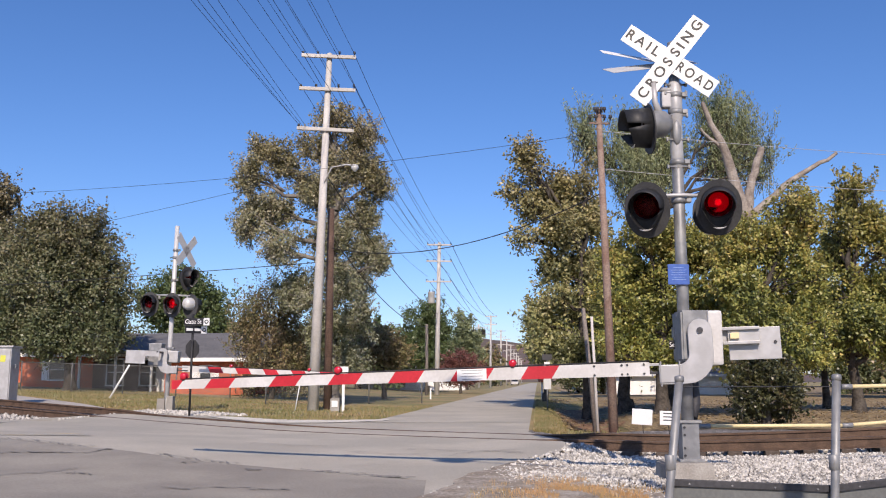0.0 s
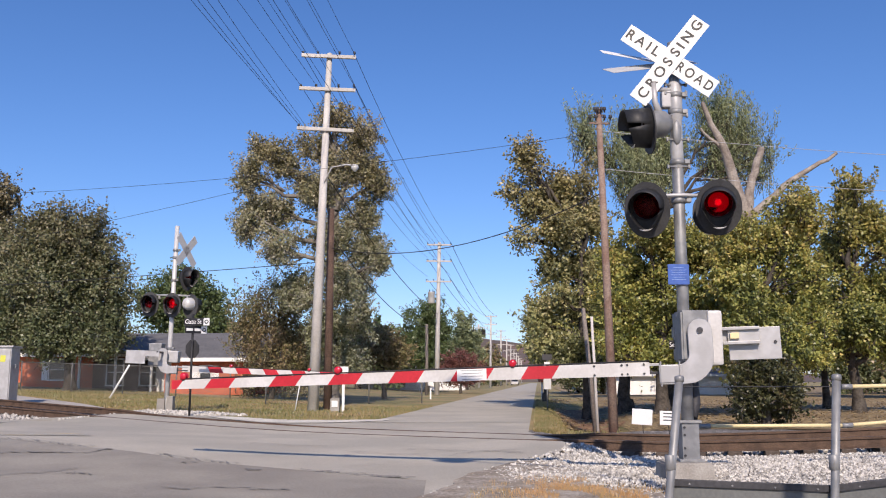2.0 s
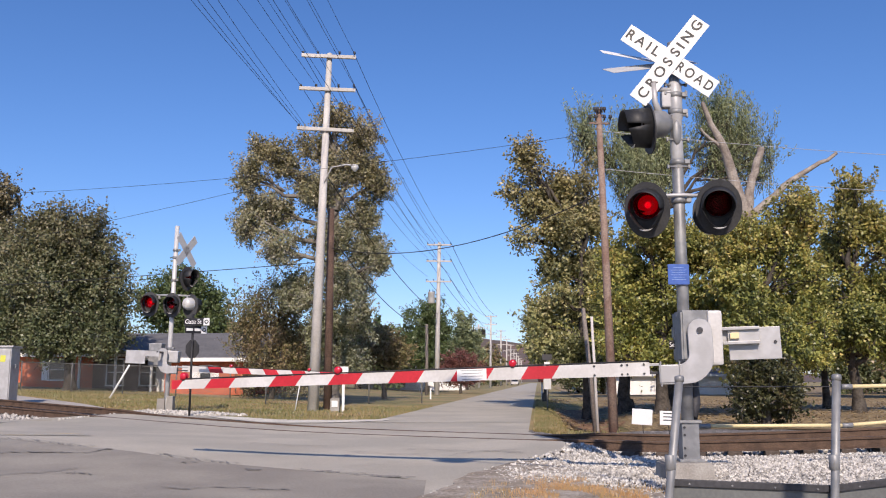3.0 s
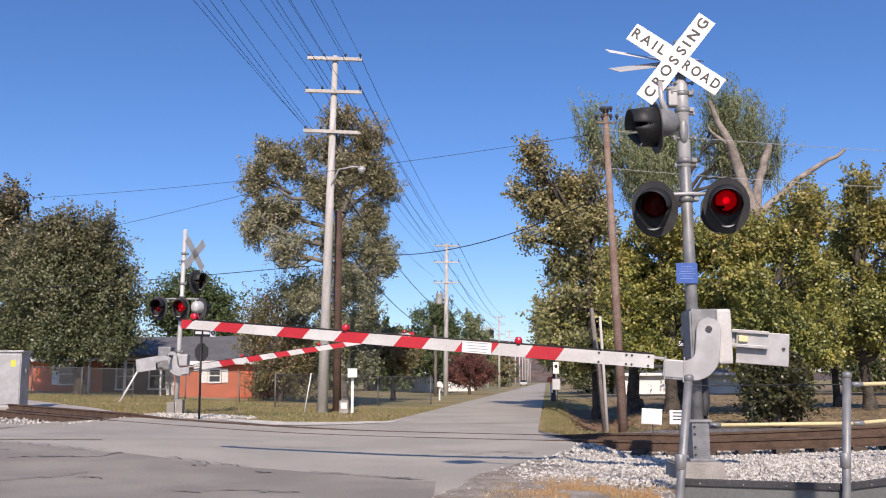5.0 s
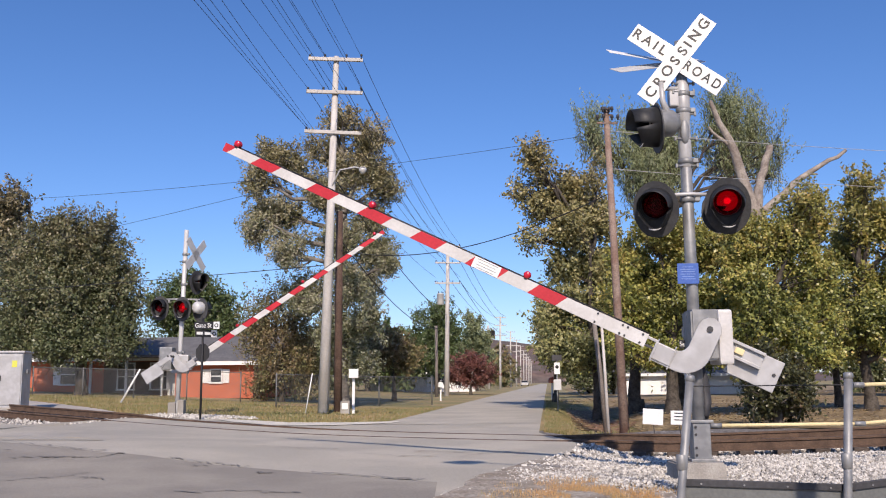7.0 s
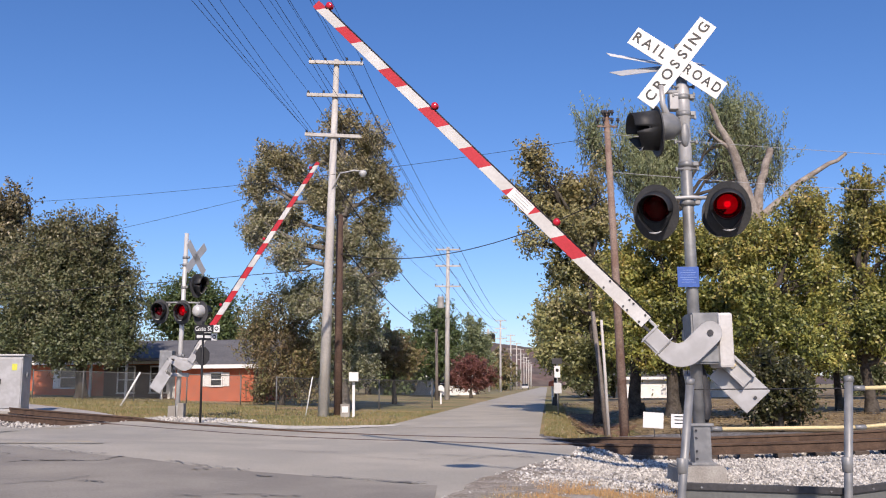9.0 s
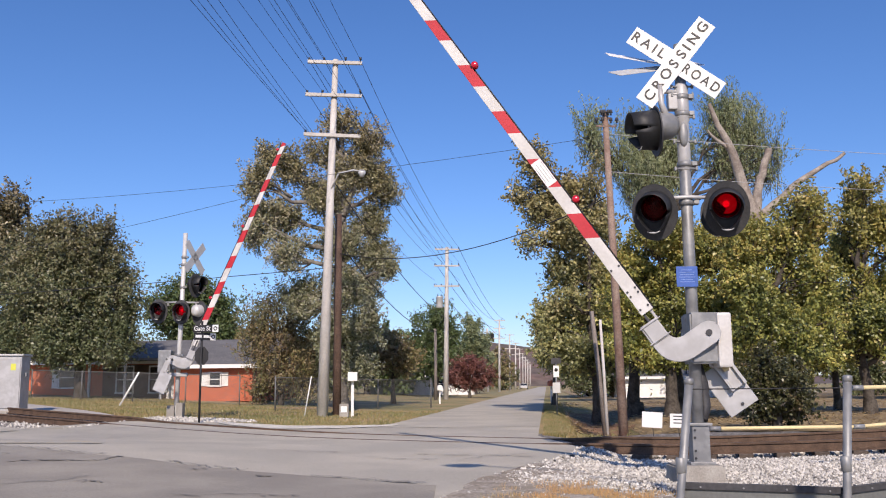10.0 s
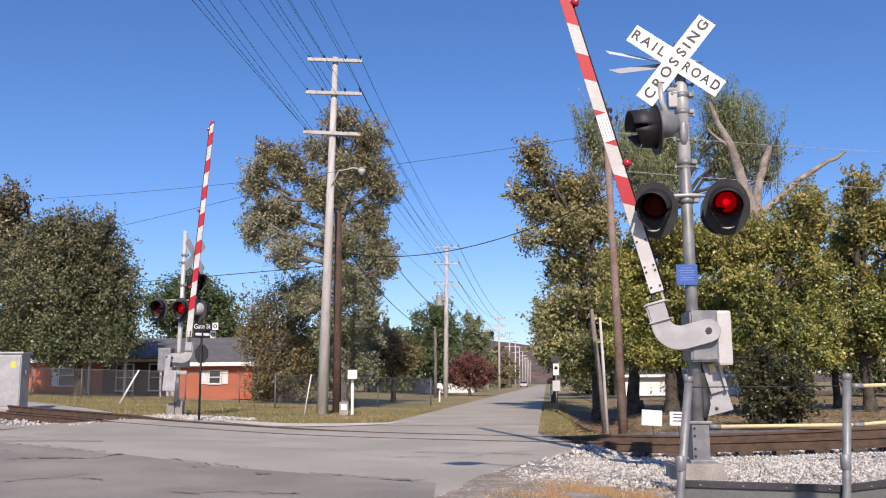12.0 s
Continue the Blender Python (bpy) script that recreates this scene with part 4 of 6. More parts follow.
utility_pole(pose(3.97, 21, -0.1), 7.7, ((7.32, 0.26, 0), (7.52, 0.12, 0)), "leaning brown wooden pole with cable fittings beside the ditch", 0.115, 0.07, M_WOODPOLE, lean=-0.16, thick=0.4)
utility_pole(pose(4.15, 24.5, -0.2), 3.2, (), "short grey wooden stub pole leaning beside the ditch", 0.07, 0.06, M_GREYWOOD, lean=-0.28, pins=False)
utility_pole(pose(4.05, 23.6, -0.2), 2.9, (), "thin pale leaning post beside the ditch", 0.045, 0.035, M_POLE, lean=-0.1, pins=False)
second = utility_pole(pose(-0.49, 69, 0), 11.8, ((11.6, 0.95, 0), (10.3, 0.98, 0), (8.7, 1.0, 0)), "pale utility pole with three crossarms along the street", 0.21, 0.13, lean=0.2)
for yy in (147, 190, 228, 266, 304, 342, 380, 420, 460):
    copy_thing(second, pose(-4.37 + 0.1035 * (yy - 30), yy, 0))
def transformer(pole, x, z, r, h, metal):
    """A can hung on a pole, with two bushings on its lid."""
    bm = bmesh.new()
    lathe(bm, ((0.0, 0.0), (r * 0.92, 0.0), (r, 0.04), (r, h - 0.05), (r * 1.06, h - 0.04), (r * 0.9, h + 0.03), (0.0, h + 0.07)), pose(x, -0.18, z), 18)
    can = part("transformer", bm, metal, pole, "grey transformer can")
    for sx in (-0.5, 0.5):
        bm = bmesh.new()
        tube(bm, ((x + sx * r, -0.18, z + h), (x + sx * r, -0.18, z + h + 0.22)), (0.05, 0.03), 8)
        part("bushing", bm, M_DARK, can)


transformer(second, -0.42, 7.0, 0.26, 0.85, M_SILVERBACK)
far_pole = utility_pole(pose(6.0, 150, 0), 10.5, ((9.9, 1.6, 0), (8.7, 1.2, 0)), "pole with transformers along the street", 0.22, 0.16)
for x in (-0.75, 0.75):
    transformer(far_pole, x, 8.4, 0.42, 1.2, M_DARK)
utility_pole(pose(-1.2, 66, 0), 5.2, (), "short grey pole beside the street", 0.13, 0.1, M_GREYWOOD)


def wire(a, b, sag, label="thin dark overhead wire between poles", r=0.012, name="wire", mat=None):
    a, b = Vector(a), Vector(b)
    pts = []
    for k in range(25):
        f = k / 24
        p = a.lerp(b, f)
        p.z -= sag * 4 * f * (1 - f)
        pts.append(p)
    bm = bmesh.new()
    tube(bm, pts, r, 5, False)
    ob = link(name, bm, mat or M_WIRE)
    return tagged(ob, label, "wire", "overhead wires")


for z, half in ((12.45, 0.95), (11.25, 0.98), (9.8, 0.98)):
    for k in (-0.95, -0.4, 0.4, 0.95):
        if z < 10 and abs(k) < 0.5:
            continue
        x0 = -4.05 + k * half
        # towards the viewer, overhead and out to the side
        wire((x0, 29.86, z), (x0 - 2.9, -12, z + 0.3), 0.4, r=0.007)
        wire((x0, 29.86, z), (-0.3 + k * half, 68.86, z - 0.65), 0.6, r=0.010)
for k, dx in ((-0.9, -2.4), (-0.82, -1.9), (-0.7, -1.4)):
    wire((-4.05 + k, 29.86, 9.75), (-4.05 + k + dx, -12, 10.2), 0.4, r=0.007)
for k in (-0.95, 0.95):
    for z in (11.8, 10.5, 8.9):
        wire((-0.3 + k * 0.95, 68.86, z), (7.8 + k * 0.95, 147, z), 1.0, r=0.02)
# service lines across the view
wire((-32, 36, 9.0), (3.8, 21, 7.0), 0.9, r=0.006)
wire((-32, 40, 5.3), (-4.1, 30.2, 8.3), 0.4, r=0.008)
wire((-34, 42, 4.9), (-4.1, 31.2, 5.2), 0.15, r=0.014)
wire((-4.0, 31.2, 5.7), (3.85, 21, 5.5), 0.7, r=0.014)
wire((3.8, 21, 7.05), (30, 30, 8.6), 0.4, "thin bright aluminium service wire", 0.008, mat=M_ALU)
wire((3.82, 21, 6.1), (30, 30, 7.4), 0.4, "thin bright aluminium service wire", 0.008, mat=M_ALU)
wire((-4.0, 30, 8.0), (-0.4, 69, 6.2), 0.6, r=0.02)
wire((-3.9, 31.2, 6.0), (-1.1, 66, 5.0), 0.8, r=0.02)


# ------------------------------------------------------------------ trees
def limb(bm, rng, a, b, r0, r1, wobble, sides=8):
    a, b = Vector(a), Vector(b)
    pts, radii = [], []
    for k in range(6):
        f = k / 5
        p = a.lerp(b, f)
        if 0 < k < 5:
            p += Vector(rng.normal(0, wobble, 3)) * (b - a).length
        pts.append(p)
        radii.append(r0 + (r1 - r0) * f)
    tube(bm, pts, radii, sides, False)


def tree(x, y, lobes, leaves, leaf, mat, label, seed, trunk=0.22, trunk_top=None, clump=0.55, category="tree", group="trees", bark=None, shell=0.36, name="tree", hang=0.3, per=34, shape=0.62, up=0.6, reach=1.5, gaps=0.3):
    """Lobes (dx, dy, z, rx, ry, rz) of foliage about the foot. Each lobe holds twigs that point up and out, with leaves strung along
    them; twigs thin out in places, so that the crown has gaps and an uneven outline."""
    rng = np.random.RandomState(seed)
    z0 = terrain(x, y) - 0.05
    th = empty(name, pose(x, y, z0), label, category, group)
    bm = bmesh.new()
    top = trunk_top or max(l[2] for l in lobes)
    limb(bm, rng, (0, 0, -0.2), (rng.normal(0, 0.2), rng.normal(0, 0.2), top), trunk, trunk * 0.25, 0.012, 10)
    tube(bm, ((0, 0, -0.3), (0, 0, 0.1), (0, 0, 0.5)), (trunk * 1.5, trunk * 1.25, trunk), 10, False)
    total = sum(l[3] * l[4] * l[5] for l in lobes)
    cents, outs = [], []
    for dx, dy, z, rx, ry, rz in lobes:
        n = max(6, int(leaves / per * rx * ry * rz / total))
        v = rng.normal(0, 1, (n, 3))
        v /= np.linalg.norm(v, axis=1)[:, None]
        bulge = np.array([0.92 + 0.55 * noise.noise(Vector(q) * 1.9 + Vector((dx, z, seed))) for q in v])
        p = v * ((rng.uniform(0, 1, n) ** shell) * bulge)[:, None] * (rx, ry, rz) + (dx, dy, z)
        keep = np.array([0.75 * noise.noise(Vector(q) * (0.3 / clump) + Vector((seed, 0, 0))) + 0.6 * noise.noise(Vector(q) * (0.75 / clump) + Vector((0, seed, 0))) < gaps for q in p])
        keep[:3] = True
        cents.append(p[keep])
        outs.append(v[keep])
        start = (0, 0, min(top * 0.8, max(0.25 * top, z - rz * 1.1)))
        limb(bm, rng, start, (dx, dy, z), trunk * 0.5, trunk * 0.12, 0.03)
        for q in range(5):
            e = v[q % n] * (rx, ry, rz) * 0.95 + (dx, dy, z)
            limb(bm, rng, (dx * 0.6, dy * 0.6, start[2] + (z - start[2]) * 0.6), tuple(e), trunk * 0.2, 0.012, 0.04, 6)
    part("trunk", bm, bark or M_BARK, th)
    cents, outs = np.concatenate(cents), np.concatenate(outs)
    m = len(cents)
    axis = outs * 0.55 + rng.normal(0, 0.42, (m, 3)) + (0, 0, up)
    axis /= np.linalg.norm(axis, axis=1)[:, None]
    run = (clump * reach * rng.uniform(0.55, 1.35, m))[:, None]
    # bare twigs, each a thin three-sided spike
    side = np.cross(axis, rng.normal(0, 1, (m, 3)))
    side /= np.linalg.norm(side, axis=1)[:, None]
    other = np.cross(axis, side)
    foot = cents - axis * run * 0.75
    thick = 0.016
    tv = np.stack((foot + side * thick, foot - side * thick * 0.5 + other * thick * 0.87, foot - side * thick * 0.5 - other * thick * 0.87, cents + axis * run * 0.8), 1).reshape(-1, 3)
    tf = np.array(((0, 1, 3), (1, 2, 3), (2, 0, 3)))[None] + (np.arange(m) * 4)[:, None, None]
    cloud("branchwork", tv.tolist(), tf.reshape(-1, 3).tolist(), bark or M_BARK, th)
    # leaves
    i = rng.randint(0, m, leaves)
    f = rng.uniform(-0.6, 1.0, leaves)[:, None]
    c = cents[i] + axis[i] * run[i] * f + rng.normal(0, clump * 0.25, (leaves, 3)) * (1.15 - 0.55 * f)
    c[:, 2] = np.maximum(c[:, 2], 0.15)
    u = axis[i] * 0.5 + rng.normal(0, 0.55, (leaves, 3)) - (0, 0, hang)
    u /= np.linalg.norm(u, axis=1)[:, None]
    w = np.cross(u, outs[i] * 0.55 + rng.normal(0, 0.55, (leaves, 3)) + (0, 0, 0.45))
    w /= np.linalg.norm(w, axis=1)[:, None] + 1e-6
    s = (leaf * rng.uniform(0.6, 1.35, leaves))[:, None]
    q = np.stack((c - u * s * 0.5, c + w * s * shape * 0.5 - u * s * 0.05, c + u * s * 0.5, c - w * s * shape * 0.5 - u * s * 0.05), 1).reshape(-1, 3)
    me = bpy.data.meshes.new("crown")
    me.vertices.add(leaves * 4)
    me.vertices.foreach_set("co", q.astype(np.float32).ravel())
    me.loops.add(leaves * 4)
    me.loops.foreach_set("vertex_index", np.arange(leaves * 4, dtype=np.int32))
    me.polygons.add(leaves)
    me.polygons.foreach_set("loop_start", np.arange(0, leaves * 4, 4, dtype=np.int32))
    me.update(calc_edges=True)
    me.materials.append(mat)
    ob = new("crown", me)
    ob.parent = th
    return th


# beyond the lane
tree(-18.7, 45.0, ((-0.3, -0.6, 7.8, 2.0, 1.6, 1.3), (-2.0, -0.2, 7.5, 1.7, 1.6, 1.4), (1.2, 0.2, 6.9, 1.3, 1.4, 1.4), (-3.4, 0.6, 6.0, 1.3, 1.5, 1.7), (-0.7, -0.4, 5.4, 2.6, 2.1, 1.7), (1.9, 0.0, 4.6, 1.0, 1.4, 1.7), (-2.6, 0.4, 3.7, 1.4, 1.4, 1.4), (-0.0, -0.6, 3.4, 2.3, 1.8, 1.3), (2.4, -0.2, 2.8, 0.6, 1.0, 0.9), (1.9, -1.0, 2.2, 1.0, 1.1, 0.6), (-0.6, -1.2, 2.3, 1.5, 1.2, 0.7), (-3.0, -0.8, 2.5, 1.3, 1.2, 0.8), (-3.9, 0.2, 3.8, 1.1, 1.2, 1.3)),
     100000, 0.150, L_DEEP, "broad dense dark green tree tinged red at the top", 11, 0.30, clump=0.6)
tree(-27.3, 56.0, ((-0.7, -0.6, 11.9, 1.0, 1.0, 1.1), (-1.1, -0.2, 10.0, 1.2, 1.3, 1.4), (-2.6, 0.2, 10.8, 1.8, 1.8, 1.8), (-1.6, 0.6, 7.5, 2.1, 2.1, 2.1)),
     22000, 0.220, L_DEEP, "tall dull green tree behind the house", 12, 0.30, clump=0.7)
tree(-20.5, 70.0, ((0.1, -0.6, 7.8, 2.0, 1.7, 1.3), (-1.6, -0.2, 6.5, 2.0, 1.9, 1.8), (2.0, 0.2, 6.2, 1.8, 1.7, 1.6), (0.3, 0.6, 4.7, 3.1, 2.2, 1.3)),
     26000, 0.240, L_GREEN, "rounded green tree behind the brick house", 13, 0.30, clump=0.7)
tree(-8.2, 43.0, ((0.2, -0.6, 4.6, 1.4, 1.2, 1.0), (-0.9, -0.2, 3.5, 1.2, 1.2, 1.1), (1.0, 0.2, 3.4, 1.2, 1.2, 1.2), (-1.4, 0.6, 2.5, 0.8, 1.0, 1.0), (0.2, -0.4, 2.1, 1.6, 1.4, 1.1), (1.6, 0.0, 2.2, 0.8, 1.0, 1.2), (0.0, 0.4, 1.0, 1.6, 1.2, 0.7), (-1.1, -0.6, 1.0, 0.7, 1.0, 0.7), (1.5, -0.2, 0.9, 1.0, 1.0, 0.6)),
     24000, 0.110, L_RUSSET, "russet brown bushy tree beside the brick house", 14, 0.12, clump=0.42, gaps=0.1, up=1.2, reach=2.2)
tree(-4.9, 40.0, ((0.0, -0.6, 12.9, 1.0, 1.0, 0.6), (1.1, -0.2, 12.2, 0.8, 1.0, 0.7), (-3.5, 0.2, 11.6, 0.6, 1.0, 0.6), (-1.0, 0.6, 12.0, 1.0, 1.0, 0.9), (-2.5, -0.4, 10.9, 1.1, 1.0, 0.8), (0.6, 0.0, 10.8, 1.3, 1.1, 1.0), (1.8, 0.4, 10.1, 0.7, 1.0, 0.9), (-3.9, -0.6, 10.1, 0.7, 1.0, 0.9), (-0.9, -0.2, 9.6, 1.1, 1.1, 1.0), (-3.0, 0.2, 8.8, 1.3, 1.1, 0.9), (1.2, 0.6, 8.5, 0.8, 1.0, 0.9), (-4.0, -0.4, 8.0, 0.6, 1.0, 0.9), (-0.1, 0.0, 7.5, 1.1, 1.1, 1.0), (1.4, 0.4, 6.9, 0.9, 1.0, 0.9), (-2.4, -0.6, 6.9, 1.0, 1.0, 0.9), (2.0, -0.2, 6.2, 0.5, 1.0, 0.6), (0.4, 0.2, 5.4, 1.4, 1.2, 1.0), (-1.9, 0.6, 5.1, 1.1, 1.1, 1.0), (1.2, -0.4, 3.9, 0.8, 1.0, 1.0), (-0.3, 0.0, 3.3, 1.1, 1.1, 1.1), (0.5, 0.4, 1.8, 1.1, 1.1, 1.0)),
     125000, 0.115, L_SYCA, "tall uneven brown and green sycamore with gaps in its crown", 15, 0.30, trunk_top=11.0, clump=0.38, shell=0.55, gaps=0.26, bark=M_PALEBARK)
tree(-3.4, 52.0, ((-0.0, -0.6, 3.1, 1.0, 1.0, 1.0), (-1.0, -0.2, 2.8, 1.0, 1.0, 1.0), (0.7, 0.2, 2.5, 0.8, 1.0, 1.0)),
     14000, 0.160, L_RUSSET, "low yellow-brown tree along the street", 16, 0.14, clump=0.45)
tree(-1.5, 84.0, ((0.5, -0.6, 7.6, 1.3, 1.3, 1.3), (-0.8, -0.2, 6.0, 1.6, 1.7, 1.9), (1.1, 0.2, 5.5, 1.3, 1.6, 1.9), (-1.6, 0.6, 3.9, 1.1, 1.3, 1.6), (0.2, -0.4, 3.4, 2.1, 1.9, 1.6)),
     20000, 0.220, L_GREEN, "dark green tree along the street", 17, 0.25, clump=0.6)
tree(2.9, 112.0, ((-0.3, -0.6, 8.0, 1.1, 1.3, 1.6), (0.7, -0.2, 6.3, 1.1, 1.5, 1.8), (-0.7, 0.2, 5.6, 1.1, 1.4, 1.8), (1.1, 0.6, 3.8, 0.9, 1.1, 1.4)),
     12000, 0.280, L_WILLOW, "pale grey-green tree further along the street", 18, 0.25, clump=0.7)
tree(1.5, 76.0, ((0.0, -0.6, 2.7, 1.4, 1.1, 0.8), (-1.2, -0.2, 1.9, 1.0, 1.0, 0.9), (1.2, 0.2, 1.9, 1.1, 1.0, 0.9), (0.0, 0.6, 1.3, 2.2, 1.4, 0.7)),
     18000, 0.140, L_CRIMSON, "small rounded dull red tree on a lawn", 19, 0.12, clump=0.35)
for k, (xx, yy, hh) in enumerate(((-9, 95, 7), (-24, 100, 8), (-40, 90, 9), (-55, 100, 9), (6, 190, 9), (10, 240, 9))):
    tree(xx, yy, ((0, 0, hh * 0.6, 5, 4, hh * 0.4), (4, 0, hh * 0.45, 4, 4, hh * 0.36), (-4, 0, hh * 0.45, 4, 4, hh * 0.36)), 9000, 0.6, (L_GREEN, L_RUSSET, L_DEEP)[k % 3], "distant autumn tree behind the gardens", 30 + k, 0.3, clump=1.2, group="distant trees")
# the yard
tree(5.3, 33.0, ((-2.2, -0.6, 9.8, 0.4, 1.0, 0.4), (-1.9, -0.2, 9.2, 0.5, 1.0, 0.4), (-2.5, 0.2, 8.6, 0.4, 1.0, 0.3), (-0.9, 0.6, 8.6, 0.8, 1.0, 0.8), (0.1, -0.4, 9.0, 0.6, 1.0, 0.7), (-2.0, 0.0, 8.0, 0.6, 1.0, 0.4), (0.2, 0.4, 7.5, 0.9, 1.0, 0.8), (-1.1, -0.6, 7.0, 0.8, 1.0, 0.7), (-2.3, -0.2, 6.7, 0.5, 1.0, 0.2), (-1.0, 0.2, 5.7, 0.7, 1.0, 0.6), (0.3, 0.6, 5.7, 0.9, 1.0, 0.8), (-1.1, -0.4, 4.5, 0.7, 1.0, 0.6), (-1.7, 0.0, 3.7, 0.6, 1.0, 0.6), (0.1, 0.4, 4.0, 0.9, 1.0, 0.8), (-1.6, -0.6, 2.7, 0.5, 1.0, 0.5), (-0.8, -0.2, 2.5, 0.8, 1.0, 0.6), (0.5, 0.2, 2.5, 0.8, 1.0, 0.6)),
     62000, 0.13, L_STREET, "tall olive and yellow tree overhanging the street", 41, 0.20, trunk_top=8.0, clump=0.42, gaps=0.16, shell=0.55)
tree(11.0, 44.0, ((-3.9, -0.6, 13.4, 0.8, 1.0, 0.7), (-3.0, -0.2, 12.5, 1.1, 1.1, 1.0), (-1.0, 0.2, 13.1, 1.3, 1.2, 1.1), (0.4, 0.6, 12.2, 1.4, 1.3, 1.3), (2.8, -0.4, 14.2, 1.1, 1.1, 1.0), (4.2, 0.0, 13.4, 1.2, 1.0, 0.8), (3.3, 0.4, 12.2, 1.7, 1.3, 1.0), (-1.1, -0.6, 10.8, 1.7, 1.4, 1.1), (5.3, -0.2, 12.8, 0.5, 1.0, 0.4), (5.0, 0.2, 11.7, 1.0, 1.0, 0.6)),
     70000, 0.17, L_WILLOW, "feathery grey-green tree behind the yard trees", 42, 0.24, trunk_top=12.0, clump=0.45, shell=0.6, shape=0.25, hang=-0.5, up=1.5, reach=3.2, per=60, gaps=0.22)
tree(6.7, 27.5, ((-0.6, -0.6, 5.5, 0.7, 1.0, 0.6), (0.5, -0.2, 5.3, 0.8, 1.0, 0.5), (-1.1, 0.2, 4.8, 0.6, 1.0, 0.7), (-0.1, 0.6, 4.2, 1.0, 1.0, 0.7), (1.2, -0.4, 4.9, 0.8, 1.0, 0.7), (-1.3, 0.0, 3.3, 0.6, 1.0, 0.7), (-0.1, 0.4, 3.0, 1.0, 1.0, 0.7), (1.1, -0.6, 3.3, 0.8, 1.0, 0.8), (-1.2, -0.2, 2.1, 0.7, 1.0, 0.5), (0.0, 0.2, 1.9, 0.9, 1.0, 0.4), (1.3, 0.6, 2.1, 0.8, 1.0, 0.5)),
     70000, 0.11, L_OLIVE, "yellow-green broadleaf tree in the yard", 43, 0.22, trunk_top=4.8, clump=0.36, gaps=0.08, shell=0.55)
tree(8.9, 24.9, ((1.0, -0.6, 6.0, 0.5, 1.0, 0.4), (-0.6, -0.2, 4.8, 0.7, 1.0, 0.6), (0.5, 0.2, 5.0, 0.8, 1.0, 0.6), (1.5, 0.6, 5.4, 0.5, 1.0, 0.6), (-0.8, -0.4, 3.8, 0.8, 1.0, 0.6), (0.3, 0.0, 3.8, 0.9, 1.0, 0.6), (1.4, 0.4, 4.1, 0.7, 1.0, 0.7), (-0.7, -0.6, 2.6, 0.8, 1.0, 0.6), (0.4, -0.2, 2.5, 0.9, 1.0, 0.6), (1.5, 0.2, 2.8, 0.7, 1.0, 0.6), (-0.5, 0.6, 1.7, 0.8, 1.0, 0.3), (0.9, -0.4, 1.7, 0.7, 1.0, 0.3)),
     75000, 0.10, L_OLIVE, "yellow-green broadleaf tree with reddish tips in the yard", 44, 0.18, trunk_top=4.4, clump=0.34, gaps=0.08, shell=0.55, up=0.9)
tree(13.4, 29.0, ((-0.1, -0.6, 7.2, 0.4, 1.0, 0.4), (-0.4, -0.2, 6.3, 0.6, 1.0, 0.6), (0.7, 0.2, 6.3, 0.6, 1.0, 0.5), (-0.1, 0.6, 5.3, 0.8, 1.0, 0.7), (1.2, -0.4, 5.5, 0.8, 1.0, 0.8), (-0.3, 0.0, 4.0, 0.8, 1.0, 0.7), (0.9, 0.4, 3.8, 0.9, 1.0, 0.8), (-0.2, -0.6, 2.7, 0.8, 1.0, 0.7), (1.0, -0.2, 2.4, 0.9, 1.0, 0.7), (2.3, 0.2, 5.2, 0.9, 1.0, 1.1), (2.4, 0.6, 3.1, 0.9, 1.0, 1.1)),
     66000, 0.115, L_OLIVE, "broad olive tree at the yard's end", 45, 0.20, trunk_top=5.4, clump=0.36, gaps=0.08, shell=0.55, up=0.9)
tree(5.0, 44.0, ((-0.1, -0.6, 3.4, 0.5, 1.0, 0.7), (0.6, -0.2, 3.1, 0.8, 1.0, 0.8), (-0.3, 0.2, 2.5, 0.4, 1.0, 0.6), (0.7, 0.6, 2.1, 0.7, 1.0, 0.5)),
     16000, 0.140, L_OLIVE, "low olive tree beside the street", 46, 0.14, clump=0.4)
tree(6.95, 19.4, ((-0.0, -0.3, 0.9, 0.6, 0.5, 0.5), (-0.4, -0.1, 0.7, 0.35, 0.5, 0.4), (0.45, 0.1, 0.7, 0.35, 0.5, 0.4), (-0.0, 0.3, 0.45, 0.65, 0.5, 0.3), (-0.3, -0.2, 1.35, 0.4, 0.4, 0.4), (0.45, 0.1, 1.2, 0.3, 0.4, 0.35)),
     15000, 0.075, L_SHRUB, "dense dark green shrub behind the track", 47, 0.09, clump=0.2, category="shrub", name="shrub", group="shrubs")
for k, (xx, yy) in enumerate(((22, 60), (30, 52), (40, 64), (14, 75), (52, 70))):
    tree(xx, yy, ((0, 0, 6, 3.6, 3, 4), (3, 0, 4.6, 3, 3, 3.4), (-3, 0, 4.6, 3, 3, 3.4)), 14000, 0.34, (L_OLIVE, L_RUSSET, L_DEEP)[k % 3], "autumn tree behind the yard", 60 + k, 0.3, clump=0.9, group="distant trees")


